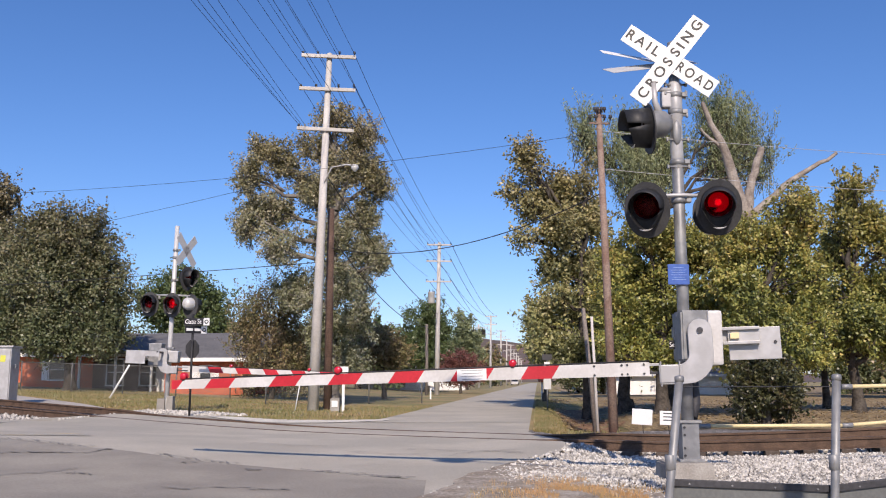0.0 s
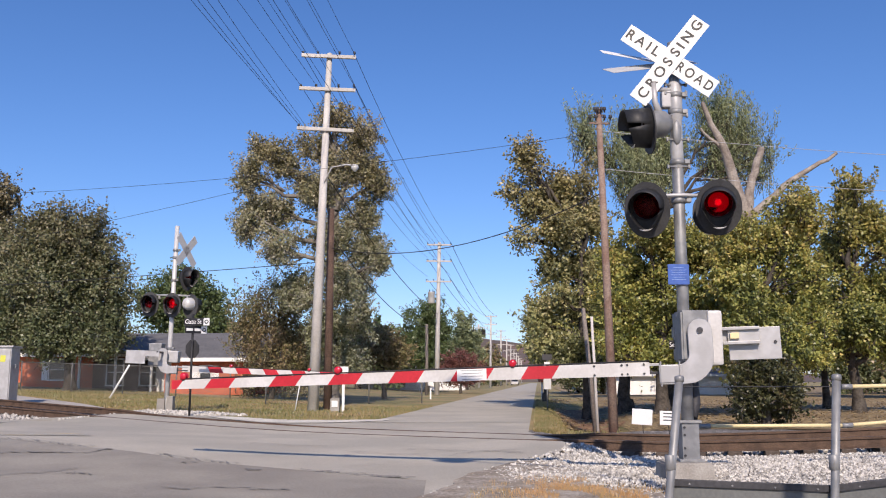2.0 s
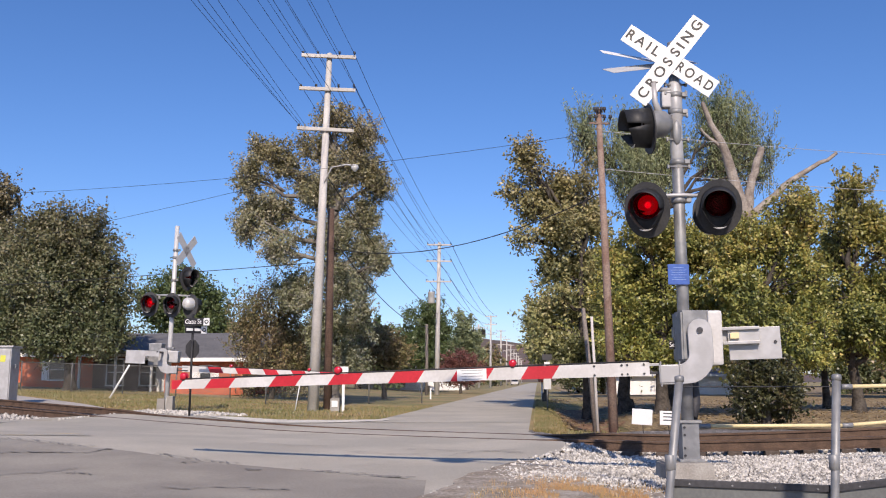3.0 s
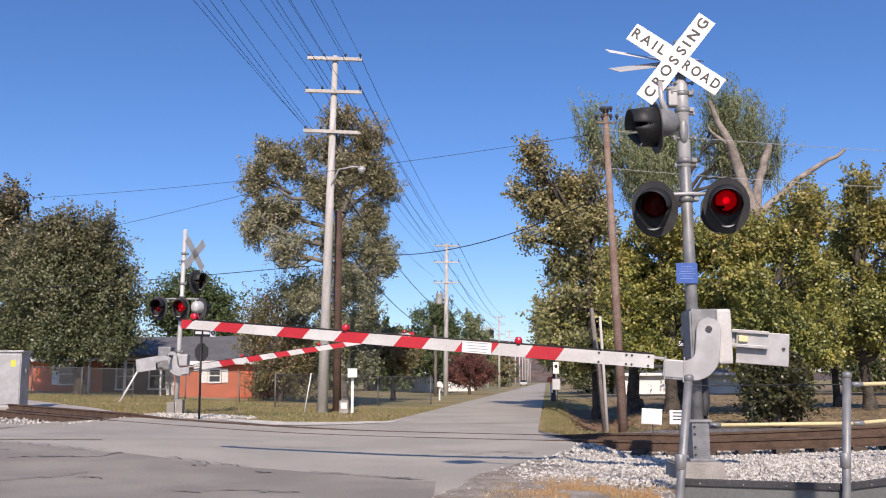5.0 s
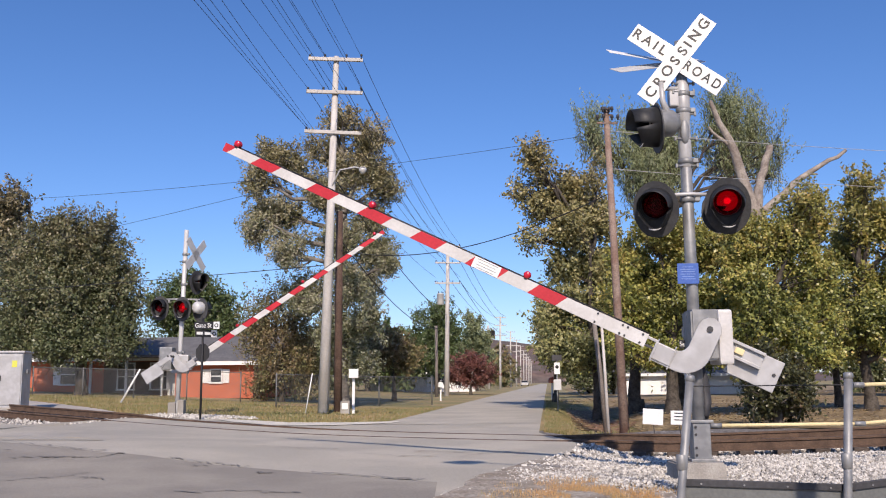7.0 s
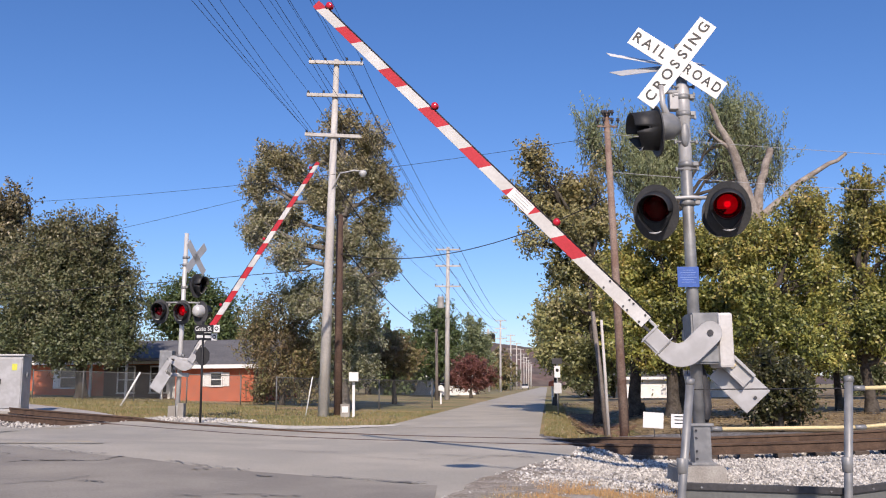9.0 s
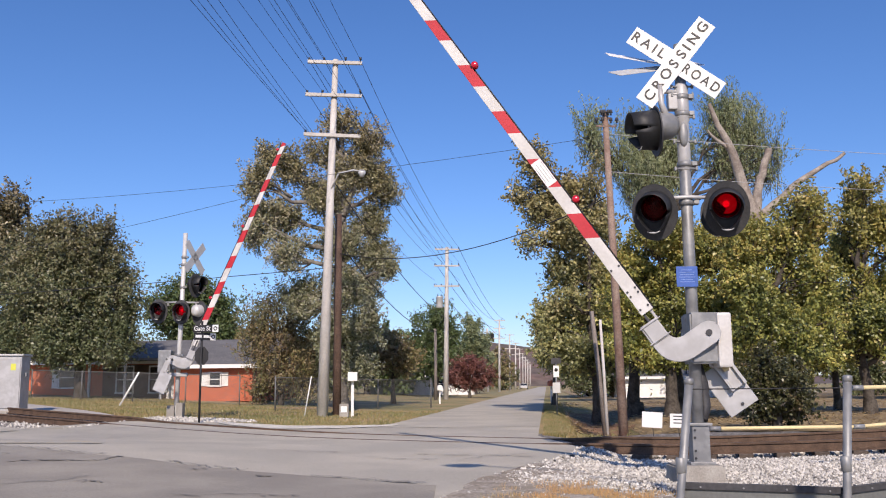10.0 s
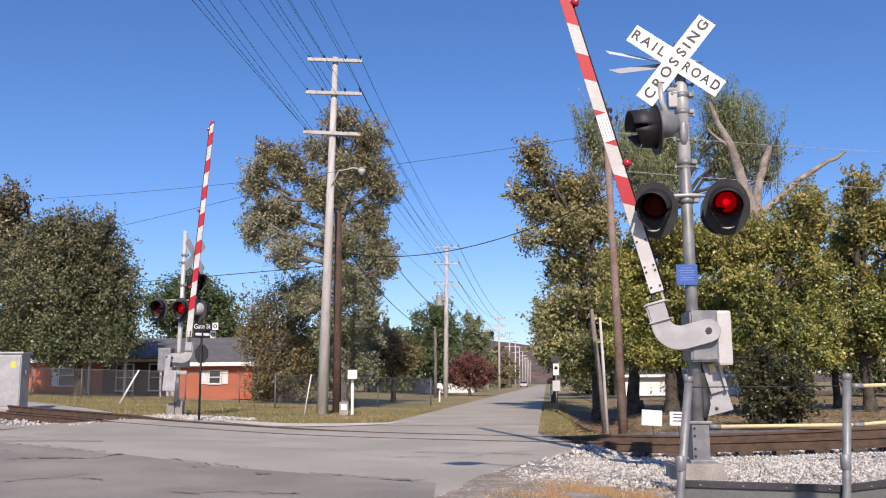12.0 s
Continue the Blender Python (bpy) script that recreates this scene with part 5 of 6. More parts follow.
tree(6.3, 31.0, ((-0.1, -0.6, 3.2, 0.8, 1.0, 0.6), (0.1, -0.2, 4.0, 0.8, 1.0, 0.7), (-0.4, 0.2, 2.3, 0.6, 1.0, 0.4)),
     20000, 0.110, L_OLIVE, "olive tree with a thick dark trunk in the yard", 48, 0.26, trunk_top=4.0, clump=0.5)
tree(14.1, 33.0, ((-0.1, -0.6, 3.4, 0.9, 1.0, 0.7), (0.5, -0.2, 2.5, 0.9, 1.0, 0.6), (-0.6, 0.2, 2.3, 0.7, 1.0, 0.5)),
     20000, 0.110, L_OLIVE, "olive tree with a slim trunk in the yard", 49, 0.16, trunk_top=3.6, clump=0.5)
tree(8.5, 33.5, ((-0.0, -0.6, 2.6, 1.0, 1.0, 0.6), (0.6, -0.2, 3.2, 1.0, 1.0, 0.7)),
     16000, 0.110, L_OLIVE, "olive tree with a forked trunk in the yard", 50, 0.30, trunk_top=4.0, clump=0.5)
for k in range(8):
    xx, yy = 12.5 + 6.5 * k + (k % 2), 70 + 5 * ((k * 5) % 3)
    tree(xx, yy, ((0, 0, 1.7, 3.4, 2, 1.5), (2.6, 0, 1.4, 2.4, 2, 1.3), (-2.4, 0, 2.3, 2.2, 2, 1.8)), 9000, 0.26, (L_DEEP, L_GREEN, L_RUSSET)[k % 3], "dense hedge shrub along the back of the yard", 80 + k, 0.1, clump=0.6, category="shrub", name="shrub", group="hedge shrubs")


def dead_tree():
    th = empty("dead_tree", pose(8.92, 25.6, 0), "bare bleached dead tree with broken limbs", "tree", "trees")
    rng = np.random.RandomState(9)
    for name, a, b, r0, r1, w in (("trunk", (0, 0, -0.2), (0, 0, 5.9), 0.26, 0.17, 0.008), ("limb", (0, 0, 5.6), (-0.55, 0, 7.75), 0.17, 0.11, 0.012), ("limb", (-0.54, 0, 7.7), (-1.17, 0, 9.25), 0.11, 0.05, 0.012),
                                  ("limb", (-0.55, 0, 7.7), (-1.26, 0, 8.45), 0.06, 0.025, 0.02), ("limb", (0, 0, 5.7), (0.22, 0, 7.0), 0.13, 0.10, 0.01), ("limb", (0.22, 0, 6.95), (0.52, 0, 7.85), 0.10, 0.085, 0.01),
                                  ("limb", (0.05, 0, 5.75), (1.42, 0, 6.9), 0.11, 0.075, 0.015), ("limb", (1.4, 0, 6.88), (2.75, 0, 7.7), 0.075, 0.04, 0.02), ("limb", (1.6, 0, 7.0), (1.9, 0.1, 7.0), 0.04, 0.02, 0.02)):
        bm = bmesh.new()
        limb(bm, rng, a, b, r0 * 1.2, r1 * 1.2, w, 10)
        part(name, bm, M_DEADWOOD, th)


dead_tree()


# ------------------------------------------------------------------ houses
def window(parent, x, z, w, h, y=0.0, shutters=False):
    bm = bmesh.new()
    for c, s in (((x, y - 0.02, z + h / 2 + 0.04), (w + 0.16, 0.08, 0.08)), ((x, y - 0.03, z - h / 2 - 0.04), (w + 0.2, 0.12, 0.08)), ((x - w / 2 - 0.04, y - 0.02, z), (0.08, 0.08, h)), ((x + w / 2 + 0.04, y - 0.02, z), (0.08, 0.08, h)), ((x, y - 0.01, z), (w, 0.05, 0.05))):
        box(bm, c, s, None, 0.006)
    win = part("window", bm, M_TRIM, parent)
    bm = bmesh.new()
    box(bm, (x, y - 0.012, z), (w, 0.02, h))
    part("pane", bm, M_PANE, win)
    if shutters:
        for sx in (-1, 1):
            bm = bmesh.new()
            box(bm, (x + sx * (w / 2 + 0.27), y - 0.03, z), (0.34, 0.05, h + 0.1), None, 0.006)
            part("shutter", bm, M_TRIM, win)


def house(m, w, d, h, ridge, label, wall, windows, group="houses", porch=None, doors=()):
    th = empty("house", m, label, "house", group)
    bm = bmesh.new()
    t = 0.2
    for c, s in (((0, t / 2, h / 2), (w, t, h)), ((0, d - t / 2, h / 2), (w, t, h)), ((-w / 2 + t / 2, d / 2, h / 2), (t, d - 2 * t, h)), ((w / 2 - t / 2, d / 2, h / 2), (t, d - 2 * t, h))):
        box(bm, c, s)
    part("wall", bm, wall, th)
    bm = bmesh.new()
    o = 0.45
    prof = ((-o, h - 0.05), (d / 2, h + ridge), (d + o, h - 0.05), (d + o, h - 0.17), (d / 2, h + ridge - 0.14), (-o, h - 0.17))
    a = [bm.verts.new((-w / 2 - o, y, z)) for y, z in prof]
    b = [bm.verts.new((w / 2 + o, y, z)) for y, z in prof]
    for k in range(6):
        bm.faces.new((a[k], a[(k + 1) % 6], b[(k + 1) % 6], b[k]))
    bm.faces.new((a[0], a[1], a[4], a[5]))
    bm.faces.new((a[1], a[2], a[3], a[4]))
    bm.faces.new((b[0], b[1], b[4], b[5]))
    bm.faces.new((b[1], b[2], b[3], b[4]))
    bmesh.ops.recalc_face_normals(bm, faces=bm.faces[:])
    roof = part("roof", bm, M_ROOF, th, "grey shingle roof")
    bm = bmesh.new()
    box(bm, (0, -o - 0.02, h - 0.13), (w + 2 * o, 0.03, 0.2), None, 0.004)
    part("fascia", bm, M_TRIM, roof)
    for sx in (-1, 1):
        bm = bmesh.new()
        prism(bm, ((0.2, h), (d / 2, h + ridge - 0.16), (d - 0.2, h)), -0.08, 0.08, Matrix.Translation((sx * (w / 2 - 0.1), 0, 0)) @ pose(0, 0, 0, 0, 0, 90))
        part("gable", bm, M_TRIM, th)
    for x, z, ww, hh, sh in windows:
        window(th, x, z, ww, hh, 0.0, sh)
    for x in doors:
        bm = bmesh.new()
        box(bm, (x, -0.03, 1.05), (0.95, 0.06, 2.1), None, 0.01)
        part("door", bm, M_TRIM, th)
    if porch:
        x0, x1, reach = porch
        # dark panel before the wall, standing in for the porch's deep shade
        bm = bmesh.new()
        box(bm, ((x0 + x1) / 2, -0.012, h / 2 - 0.1), (x1 - x0, 0.02, h - 0.3), None, 0.004)
        part("porch_shade_panel", bm, M_DARKPOLE, th, "dark brown panel standing in for the shade under the porch")
        bm = bmesh.new()
        box(bm, ((x0 + x1) / 2, -reach / 2, h - 0.02), (x1 - x0, reach, 0.14), None, 0.01)
        part("porch_roof", bm, M_ROOF, th)
        for k in range(4):
            bm = bmesh.new()
            box(bm, (x0 + 0.1 + (x1 - x0 - 0.2) * k / 3, -reach + 0.1, h / 2), (0.12, 0.12, h - 0.1), None, 0.01)
            part("porch_post", bm, M_TRIM, th)
    return th


house(pose(-17.2, 50.5, 0.3, 0, 0, -3), 13.5, 7.5, 2.3, 1.3, "low brick house with a long grey roof behind trees", M_BRICK,
      ((-4.6, 1.35, 1.0, 1.1, True), (-1.3, 1.2, 0.9, 1.4, False), (0.6, 1.2, 0.9, 1.4, False), (2.6, 1.2, 0.9, 1.5, False)), porch=(-2.6, 3.6, 2.0), doors=(1.6,))
house(pose(-12.6, 47.2, 0.3, 0, 0, -3), 4.2, 7.0, 1.95, 1.05, "orange brick house wing with shuttered white window", M_BRICK, ((0.1, 1.15, 0.55, 0.62, True),))
house(pose(17.4, 68, -0.15, 0, 0, 4), 9.4, 6, 1.75, 0.5, "low white outbuilding at the back of the yard", M_TRIM, ())
house(pose(-3.5, 100, 0, 0, 0, 4), 12, 8, 2.2, 1.2, "pale low house beyond the red tree", M_TRIM, ((-3, 1.3, 1.2, 1.0, False), (2, 1.3, 1.2, 1.0, False)))
house(pose(-33, 62, 0.8, 0, 0, -3), 10, 8, 2.4, 1.4, "brick house among the trees", M_BRICK, ((-2, 1.3, 1.0, 1.1, False), (2, 1.3, 1.0, 1.1, False)))


# ------------------------------------------------------------------ chain-link fences
def chain_fence(a, b, h, label, step=2.4, mesh_step=0.09):
    a, b = Vector(a), Vector(b)
    th = empty("chain_link_fence", Matrix(), label, "fence", "fences")
    n = max(1, int((b - a).length / step))
    for k in range(n + 1):
        p = a.lerp(b, k / n)
        z = terrain(p.x, p.y)
        bm = bmesh.new()
        tube(bm, ((p.x, p.y, z - 0.2), (p.x, p.y, z + h + 0.05)), 0.03, 8)
        part("post", bm, M_FENCE, th)
    length = (b - a).length
    bm = bmesh.new()
    tube(bm, ((a.x, a.y, terrain(a.x, a.y) + h), (b.x, b.y, terrain(b.x, b.y) + h)), 0.02, 6)
    part("top_rail", bm, M_FENCE, th)
    verts, faces = [], []
    d = (b - a).normalized()
    s = -h
    while s < length:
        for sign in (1, -1):
            s0, s1 = (s, s + h) if sign > 0 else (s + h, s)
            z0, z1 = 0.0, h
            pts = []
            for t0, zz in ((s0, z0), (s1, z1)):
                t = min(max(t0, 0), length)
                zz = z0 + (z1 - z0) * ((t - s0) / (s1 - s0))
                p = a + d * t
                pts.append((p.x, p.y, terrain(p.x, p.y) + zz))
            k = len(verts)
            w = 0.005
            (x0, y0, q0), (x1, y1, q1) = pts
            verts += [(x0 - d.x * w, y0 - d.y * w, q0), (x0 + d.x * w, y0 + d.y * w, q0), (x1 + d.x * w, y1 + d.y * w, q1), (x1 - d.x * w, y1 - d.y * w, q1)]
            faces.append((k, k + 1, k + 2, k + 3))
        s += mesh_step
    cloud("mesh", verts, faces, M_FENCE, th)
    return th


chain_fence((-20, 42.5, 0), (-9.6, 40.5, 0), 1.3, "grey chain-link fence before the brick house")
chain_fence((-5.6, 37.5, 0), (-1.0, 42.5, 0), 1.25, "grey chain-link fence along the garden")
chain_fence((-6.8, 34.5, 0), (-5.4, 37.5, 0), 1.25, "grey chain-link fence at the garden corner", 1.8)


# ------------------------------------------------------------------ things beside the track
def street_sign():
    th = empty("street_sign", pose(-6.47, 23, 0.1), "black street name sign on a dark post beside the lane", "street sign")
    bm = bmesh.new()
    tube(bm, ((0, 0, -0.3), (0, 0, 2.62)), 0.03, 10)
    part("post", bm, M_BLACK, th)
    for z, w, x, tilt in ((2.42, 0.52, 0.03, -6), (2.22, 0.44, 0.02, 40)):
        m = pose(x, -0.04, z, 0, 0, tilt)
        bm = bmesh.new()
        box(bm, (0, 0, 0), (w, 0.012, 0.19), m, 0.003)
        plate = part("name_plate", bm, M_BLACK, th)
        if tilt < 0:
            lettering("lettering", "Gate St", 0.17, plate, m @ pose(-0.01, -0.008, 0.0), M_SIGNW, 0.44)
        else:
            bm = bmesh.new()
            for k in range(2):
                box(bm, (-0.1 + 0.22 * k, -0.008, 0), (0.17, 0.002, 0.07), m)
            part("print_lines", bm, M_SIGNW, plate)
        bm = bmesh.new()
        box(bm, (w / 2 + 0.08, 0, 0.0), (0.16, 0.012, 0.19), m, 0.003)
        tag = part("end_plate", bm, M_SIGNW, th, "white end plate")
        bm = bmesh.new()
        lathe(bm, ((0.03, -0.001), (0.055, -0.001), (0.055, 0.001), (0.03, 0.001)), m @ pose(w / 2 + 0.08, -0.008, 0, 90), 16)
        part("emblem", bm, M_LETTER, tag)
    bm = bmesh.new()
    q = [(0.19 * math.cos(radians(22.5 + 45 * k)), 1.72 + 0.25 * math.sin(radians(22.5 + 45 * k))) for k in range(8)]
    prism(bm, q, 0.035, 0.045)
    part("stop_plate", bm, M_BLACK, th, "dark back of an eight-sided plate")


street_sign()


def cabinet():
    th = empty("signal_cabinet", pose(-13.82, 27.0, 0.30, 0, 0, 8), "grey metal signal cabinet with a yellow sticker beside the track", "cabinet")
    bm = bmesh.new()
    box(bm, (0, 0.35, 0.86), (1.5, 0.8, 1.7), None, 0.02)
    body = part("body", bm, M_ALU, th)
    bm = bmesh.new()
    box(bm, (0, 0.35, 1.74), (1.6, 0.9, 0.06), None, 0.015)
    part("lid", bm, M_ALU, th)
    bm = bmesh.new()
    box(bm, (0.0, 0.35, 0.0), (1.6, 0.9, 0.16), None, 0.02)
    part("plinth", bm, M_CONCRETE, th)
    for x in (-0.37, 0.37):
        bm = bmesh.new()
        box(bm, (x, -0.06, 0.9), (0.70, 0.03, 1.5), None, 0.008)
        door = part("door", bm, M_ALU, body)
        bm = bmesh.new()
        box(bm, (x - 0.24, -0.09, 0.95), (0.04, 0.04, 0.16), None, 0.008)
        part("handle", bm, M_DARK, door)
    bm = bmesh.new()
    box(bm, (0.52, -0.079, 1.38), (0.15, 0.004, 0.2), None, 0.001)
    part("sticker", bm, material("yellow_sticker", (0.62, 0.62, 0.08), 0.5, vary=0.05, bump=0), body, "yellow warning sticker")
    bm = bmesh.new()
    box(bm, (0.79, 0.3, 1.15), (0.06, 0.16, 0.12), None, 0.01)
    part("vent_box", bm, M_GALV, body)


cabinet()


def marker_board(x, y, z, w, h, tilt, lines):
    th = empty("notice_board", pose(x, y, z, 0, tilt, 0), "small white notice board on a wire stake by the track", "sign", "white notice boards")
    bm = bmesh.new()
    box(bm, (0, 0, 0), (w, 0.01, h), None, 0.003)
    plate = part("plate", bm, M_SIGNW, th)
    bm = bmesh.new()
    tube(bm, ((0, 0.015, h * 0.7), (0.02, 0.015, -h / 2), (0.06, 0.0, -h / 2 - 0.35)), 0.007, 6)
    part("stake", bm, M_DARK, th)
    for k in range(lines):
        bm = bmesh.new()
        box(bm, (0.02, -0.007, h * 0.32 - k * 0.06), (w * 0.7, 0.002, 0.018))
        part("print_line", bm, M_LETTER, plate)


marker_board(3.62, 16.4, 0.36, 0.37, 0.28, 4, 0)
marker_board(4.08, 16.4, 0.34, 0.28, 0.25, 2, 3)


def mailbox(x, y, z, mat, label, flat=False):
    th = empty("mailbox", pose(x, y, terrain(x, y), 0, 0, 6), label, "mailbox", "mailboxes")
    bm = bmesh.new()
    box(bm, (0, 0, z / 2 - 0.1), (0.09, 0.09, z + 0.2), None, 0.006)
    part("post", bm, M_TRIM, th)
    bm = bmesh.new()
    box(bm, (0, 0, z + 0.16), (0.32, 0.45, 0.3), None, 0.012) if flat else prism(bm, [(-0.15, 0)] + [(0.15 * math.cos(a), 0.16 + 0.15 * math.sin(a)) for a in [math.pi - math.pi * k / 8 for k in range(9)]] + [(0.15, 0)], -0.25, 0.25, Matrix.Translation((0, 0, z)))
    part("box", bm, mat, th)


mailbox(-3.35, 30.2, 1.15, M_SIGNW, "white mailbox on a post beside the concrete pole", True)
mailbox(-0.72, 52, 0.75, M_SIGNW, "white mailbox on a post beside the street")
mailbox(5.3, 48, 0.95, M_BRICK, "red mailbox beside the yard")


def meter_box():
    th = empty("meter_box", pose(-3.55, 29.6, terrain(-3.55, 29.6)), "small pale meter box on the grass by a pole", "meter box")
    bm = bmesh.new()
    box(bm, (0, 0, 0.2), (0.30, 0.22, 0.42), None, 0.015)
    body = part("body", bm, M_CONCRETE, th)
    bm = bmesh.new()
    box(bm, (0, -0.115, 0.24), (0.2, 0.012, 0.2), None, 0.004)
    part("cover", bm, M_TRIM, body)


meter_box()


def small_sign(x, y, label):
    th = empty("road_sign", pose(x, y, terrain(x, y)), label, "road sign", "road signs")
    bm = bmesh.new()
    tube(bm, ((0, 0, -0.2), (0, 0, 1.8)), 0.025, 8)
    part("post", bm, M_GALV, th)
    for name, z, w, h, mat in (("name_plate", 1.84, 0.34, 0.2, M_DARK), ("plate", 1.48, 0.2, 0.4, M_SIGNW), ("lower_plate", 0.92, 0.26, 0.36, M_SILVERBACK)):
        bm = bmesh.new()
        box(bm, (0, -0.035, z), (w, 0.01, h), None, 0.003)
        plate = part(name, bm, mat, th)
        if name == "plate":
            bm = bmesh.new()
            lathe(bm, ((0.0, 0.002), (0.06, 0.002), (0.06, 0.0)), Matrix.Translation((0, -0.04, z + 0.05)) @ pose(0, 0, 0, 90), 16)
            part("emblem", bm, M_LETTER, plate)


small_sign(3.6, 31.0, "narrow white road sign under a dark name plate beside the street")


def leaning_stake():
    th = empty("stake", Matrix(), "thin white stake leaning over the verge", "stake")
    bm = bmesh.new()
    tube(bm, ((-12.6, 34, 0.36), (-11.95, 34.1, 1.62)), (0.04, 0.035), 8)
    part("stick", bm, M_TRIM, th)


leaning_stake()


def car(m, paint, label):
    th = empty("car", m, label, "car", "parked cars")
    bm = bmesh.new()
    prism(bm, ((-2.2, 0.3), (2.2, 0.3), (2.25, 0.75), (1.3, 0.92), (-1.4, 0.95), (-2.2, 0.85)), -0.85, 0.85)
    bmesh.ops.bevel(bm, geom=bm.edges[:], offset=0.06, segments=2, affect="EDGES")
    body = part("body", bm, paint, th)
    bm = bmesh.new()
    prism(bm, ((-1.5, 0.93), (1.25, 0.9), (0.6, 1.40), (-1.0, 1.42)), -0.74, 0.74)
    bmesh.ops.bevel(bm, geom=bm.edges[:], offset=0.05, segments=2, affect="EDGES")
    part("cabin_glass", bm, M_PANE, body)
    bm = bmesh.new()
    box(bm, (-0.2, 0, 1.42), (1.4, 1.3, 0.05), None, 0.02)
    part("roof", bm, paint, body)
    for x in (-1.35, 1.35):
        for y in (-0.8, 0.8):
            bm = bmesh.new()
            tube(bm, ((x, y - 0.1, 0.32), (x, y + 0.1, 0.32)), 0.32, 16)
            wheel = part("wheel", bm, M_BLACK, th)
            bm = bmesh.new()
            tube(bm, ((x, y - 0.11, 0.32), (x, y + 0.11, 0.32)), 0.18, 12)
            part("rim", bm, M_ALU, wheel)


car(pose(13.4, 78, 0.0, 0, 0, 12), M_WHITE, "white car parked in the yard under trees")
car(pose(18.6, 232, 0.0, 0, 0, 84), M_WHITE, "white car parked far along the street")


def street_lamp():
    # stays out of view; assumed, and placed for the shadows on road and ballast
    th = empty("street_lamp", pose(2.41, 1.5, -0.1), "tall galvanised street lamp out of view, assumed from its shadow on the crossing", "street lamp")
    bm = bmesh.new()
    tube(bm, ((0, 0, -0.3), (0, 0, 3.0), (0, 0, 5.95)), (0.085, 0.075, 0.06), 14)
    part("pole", bm, M_GALV, th)
    bm = bmesh.new()
    tube(bm, ((0, 0, 5.8), (-0.55, 0.42, 6.15), (-1.94, 1.36, 6.3)), 0.022, 10)
    part("bracket_arm", bm, M_GALV, th)
    bm = bmesh.new()
    lathe(bm, ((0.0, 0.10), (0.10, 0.09), (0.19, 0.0), (0.16, -0.05), (0.09, -0.16), (0.0, -0.18)), pose(-2.02, 1.40, 6.25) @ Matrix.Diagonal((1.5, 0.9, 1, 1)), 16)
    part("lamp_head", bm, M_SILVERBACK, th)


street_lamp()


# ------------------------------------------------------------------ pipe fence and guard plank before the viewer
def pipe_post(x, top, lean, label):
    th = empty("pipe_post", pose(x, 5.9, -0.1), label, "post", "pipe posts")
    bm = bmesh.new()
    tube(bm, ((-lean, 0, -0.4), (0, 0, top + 0.1)), (0.027, 0.027), 18)
    part("pipe", bm, M_GALV, th)
    bm = bmesh.new()
    lathe(bm, ((0.027, -0.015), (0.031, -0.012), (0.031, 0.018), (0.024, 0.026), (0.0, 0.03)), pose(0, 0, top + 0.09), 18)
    part("cap", bm, M_GALV, th)
    bm = bmesh.new()
    lathe(bm, ((0.027, -0.05), (0.033, -0.045), (0.033, 0.045), (0.027, 0.05)), pose(-lean * 0.42, 0, 0.58), 18)
    part("sleeve", bm, M_GALV, th)


pipe_post(1.555, 1.02, 0.19, "galvanised steel pipe post leaning slightly")
pipe_post(2.59, 1.03, 0.12, "galvanised steel pipe post with a joint sleeve")
guard = empty("guard_plank", Matrix(), "grey guard plank with dark bolted cap between pipe posts", "guard plank")
for (x0, z0), (x1, z1) in (((1.50, 0.365), (2.53, 0.325)), ((2.535, 0.325), (4.2, 0.52))):
    dx, dz = x1 - x0, z1 - z0
    m = pose((x0 + x1) / 2, 5.96, (z0 + z1) / 2, 0, -math.degrees(math.atan2(dz, dx)), 0)
    bm = bmesh.new()
    box(bm, (0, 0, -0.2), (math.hypot(dx, dz), 0.02, 0.38), m, 0.004)
    plank = part("plank", bm, M_GREYBOARD, guard)
    bm = bmesh.new()
    box(bm, (0, -0.012, -0.018), (math.hypot(dx, dz), 0.03, 0.045), m, 0.004)
    part("cap_strip", bm, M_DARK, plank, "dark cap strip")
    for k in range(4):
        bm = bmesh.new()
        tube(bm, (m @ Vector((-dx * 0.4 + dx * 0.27 * k, -0.035, -0.022)), m @ Vector((-dx * 0.4 + dx * 0.27 * k, -0.02, -0.022))), 0.006, 8)
        part("bolt", bm, M_GALV, plank)
wire((1.555, 5.9, 0.965), (2.59, 5.9, 0.965), 0.0, "thin steel strand between pipe posts", 0.004, "strand")


def pipe_rail(points, r, label):
    th = empty("pipe_barrier", Matrix(), label, "pipe barrier", "pipe barriers")
    for a, b in zip(points, points[1:]):
        bm = bmesh.new()
        tube(bm, (a, b), r, 12)
        part("pipe", bm, M_YELLOWED, th)
        bm = bmesh.new()
        tube(bm, (Vector(a) - Vector((0.06, 0, 0)), Vector(a) + Vector((0.08, 0, 0))), r * 1.35, 12)
        part("joint", bm, M_GALV, th)
    for a in points[-1:]:
        bm = bmesh.new()
        tube(bm, ((a[0], a[1], -0.4), a), r * 0.8, 8)
        part("leg", bm, M_YELLOWED, th)


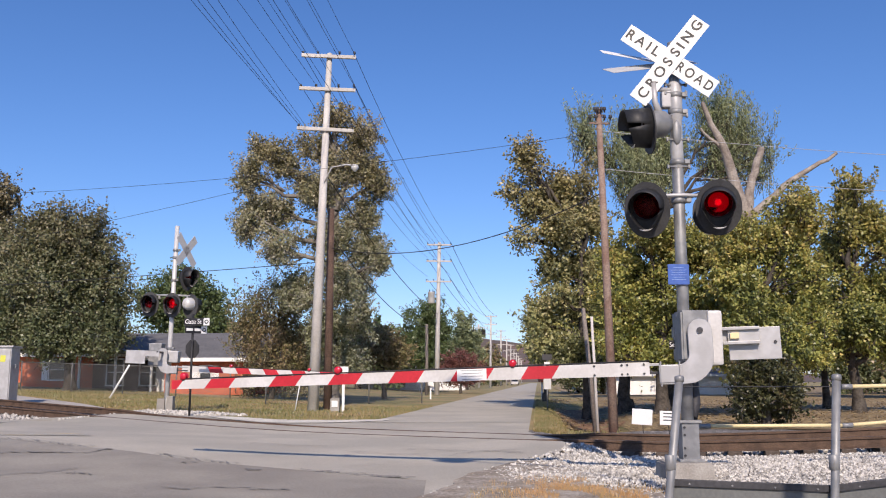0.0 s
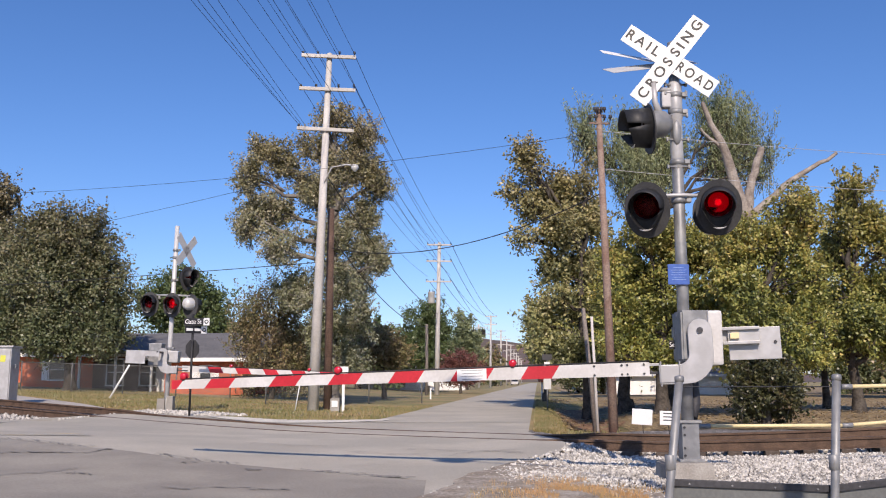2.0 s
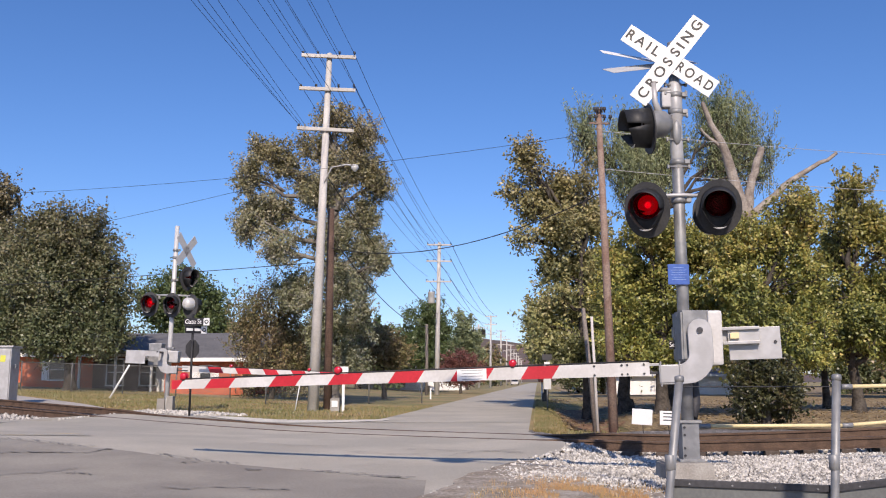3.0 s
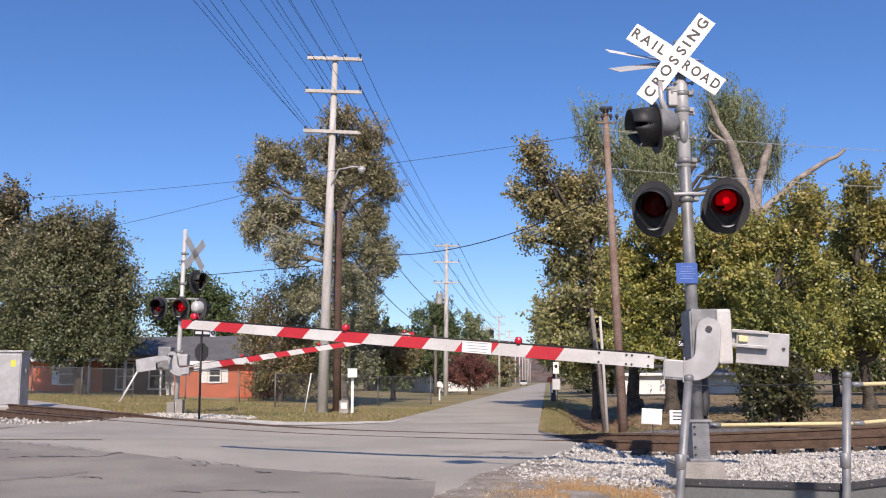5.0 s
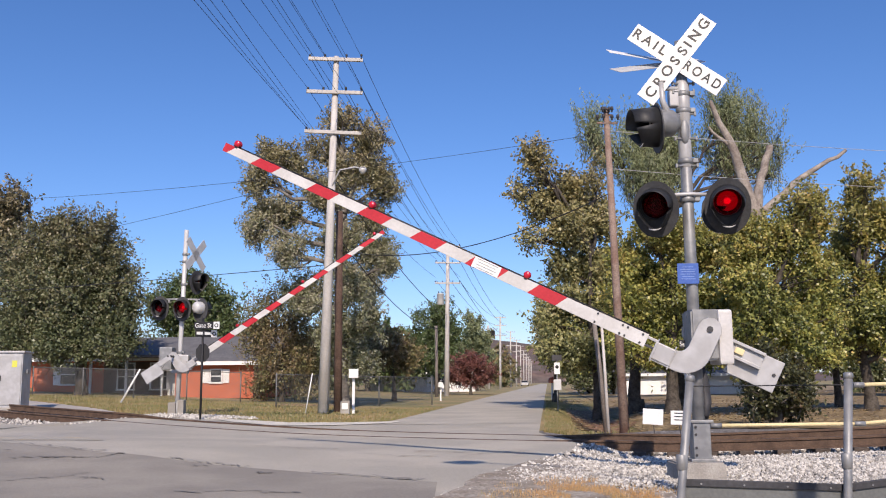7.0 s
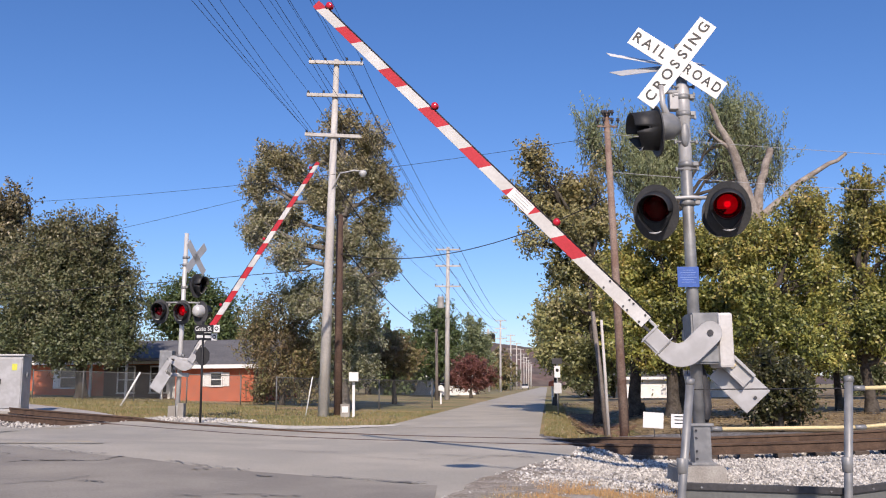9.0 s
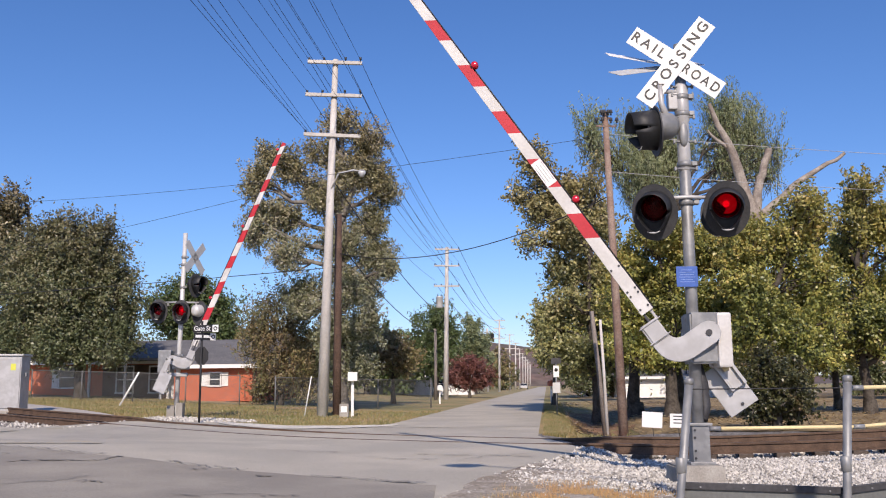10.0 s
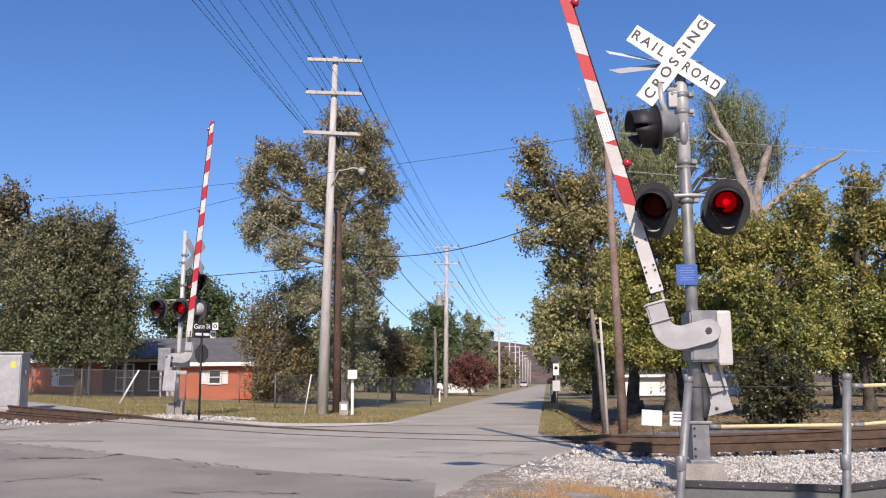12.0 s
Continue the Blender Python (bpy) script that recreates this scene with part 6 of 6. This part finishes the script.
pipe_rail(((3.35, 11.6, 0.43), (5.18, 11.6, 0.44), (7.4, 11.8, 0.60)), 0.024, "cream painted pipe barrier with steel joints beside the track")
pipe_rail(((5.2, 11.6, 0.93), (7.4, 11.8, 0.98)), 0.026, "upper cream painted pipe barrier rail")


# ------------------------------------------------------------------ what moves
FLIPS = (0.72, 1.55, 2.40, 3.22, 4.05, 4.87, 5.77, 6.62, 7.45, 8.30, 9.13, 9.95, 10.80, 11.65)
NEAR_ANGLES = ((0, -1.8), (3.9, -1.8), (4.2, -1.2), (4.8, 3.5), (5.0, 5.4), (5.5, 10.7), (6.0, 16.2), (6.5, 21.2), (7.0, 26.4), (7.2, 28.45), (8.8, 44.8), (9.0, 46.5), (9.5, 51.0), (10.0, 56.1), (10.5, 60.7), (11.0, 65.7), (11.5, 70.4), (12.0, 75.4))
FAR_ANGLES = ((0, -2.3), (3.8, -2.3), (4.1, -1.5), (4.8, 5.6), (5.0, 7.9), (5.5, 13.9), (6.0, 20.5), (6.5, 26.8), (7.0, 33.0), (7.2, 35.5), (8.8, 55.2), (9.0, 57.1), (9.5, 61.9), (10.0, 66.6), (10.5, 71.2), (11.0, 76.0), (11.5, 80.6), (12.0, 85.5))


def motions():
    for arm, pivot, yaw, angles in ((near_arm, NEAR_PIVOT, NEAR_YAW, NEAR_ANGLES), (far_arm, FAR_PIVOT, FAR_YAW, FAR_ANGLES)):
        walk(arm, [(t, pose(*pivot, 0, a, yaw)) for t, a in angles])
    for mirror in mirrors:
        if mirror is None:
            continue
        home = mirror.matrix_basis.copy()
        turn = 0 if mirror["lit"] == 0 else 180
        rows = [(0.0, home @ pose(0, 0, 0, 0, turn, 0))]
        for t in FLIPS:
            rows.append((t - 0.07, home @ pose(0, 0, 0, 0, turn, 0)))
            rows.append((t - 0.02, home @ pose(0, 0, 0, 0, turn + 60, 0)))
            rows.append((t + 0.03, home @ pose(0, 0, 0, 0, turn + 120, 0)))
            turn += 180
            rows.append((t + 0.08, home @ pose(0, 0, 0, 0, turn, 0)))
        rows.append((12.0, home @ pose(0, 0, 0, 0, turn, 0)))
        walk(mirror, rows)


motions()
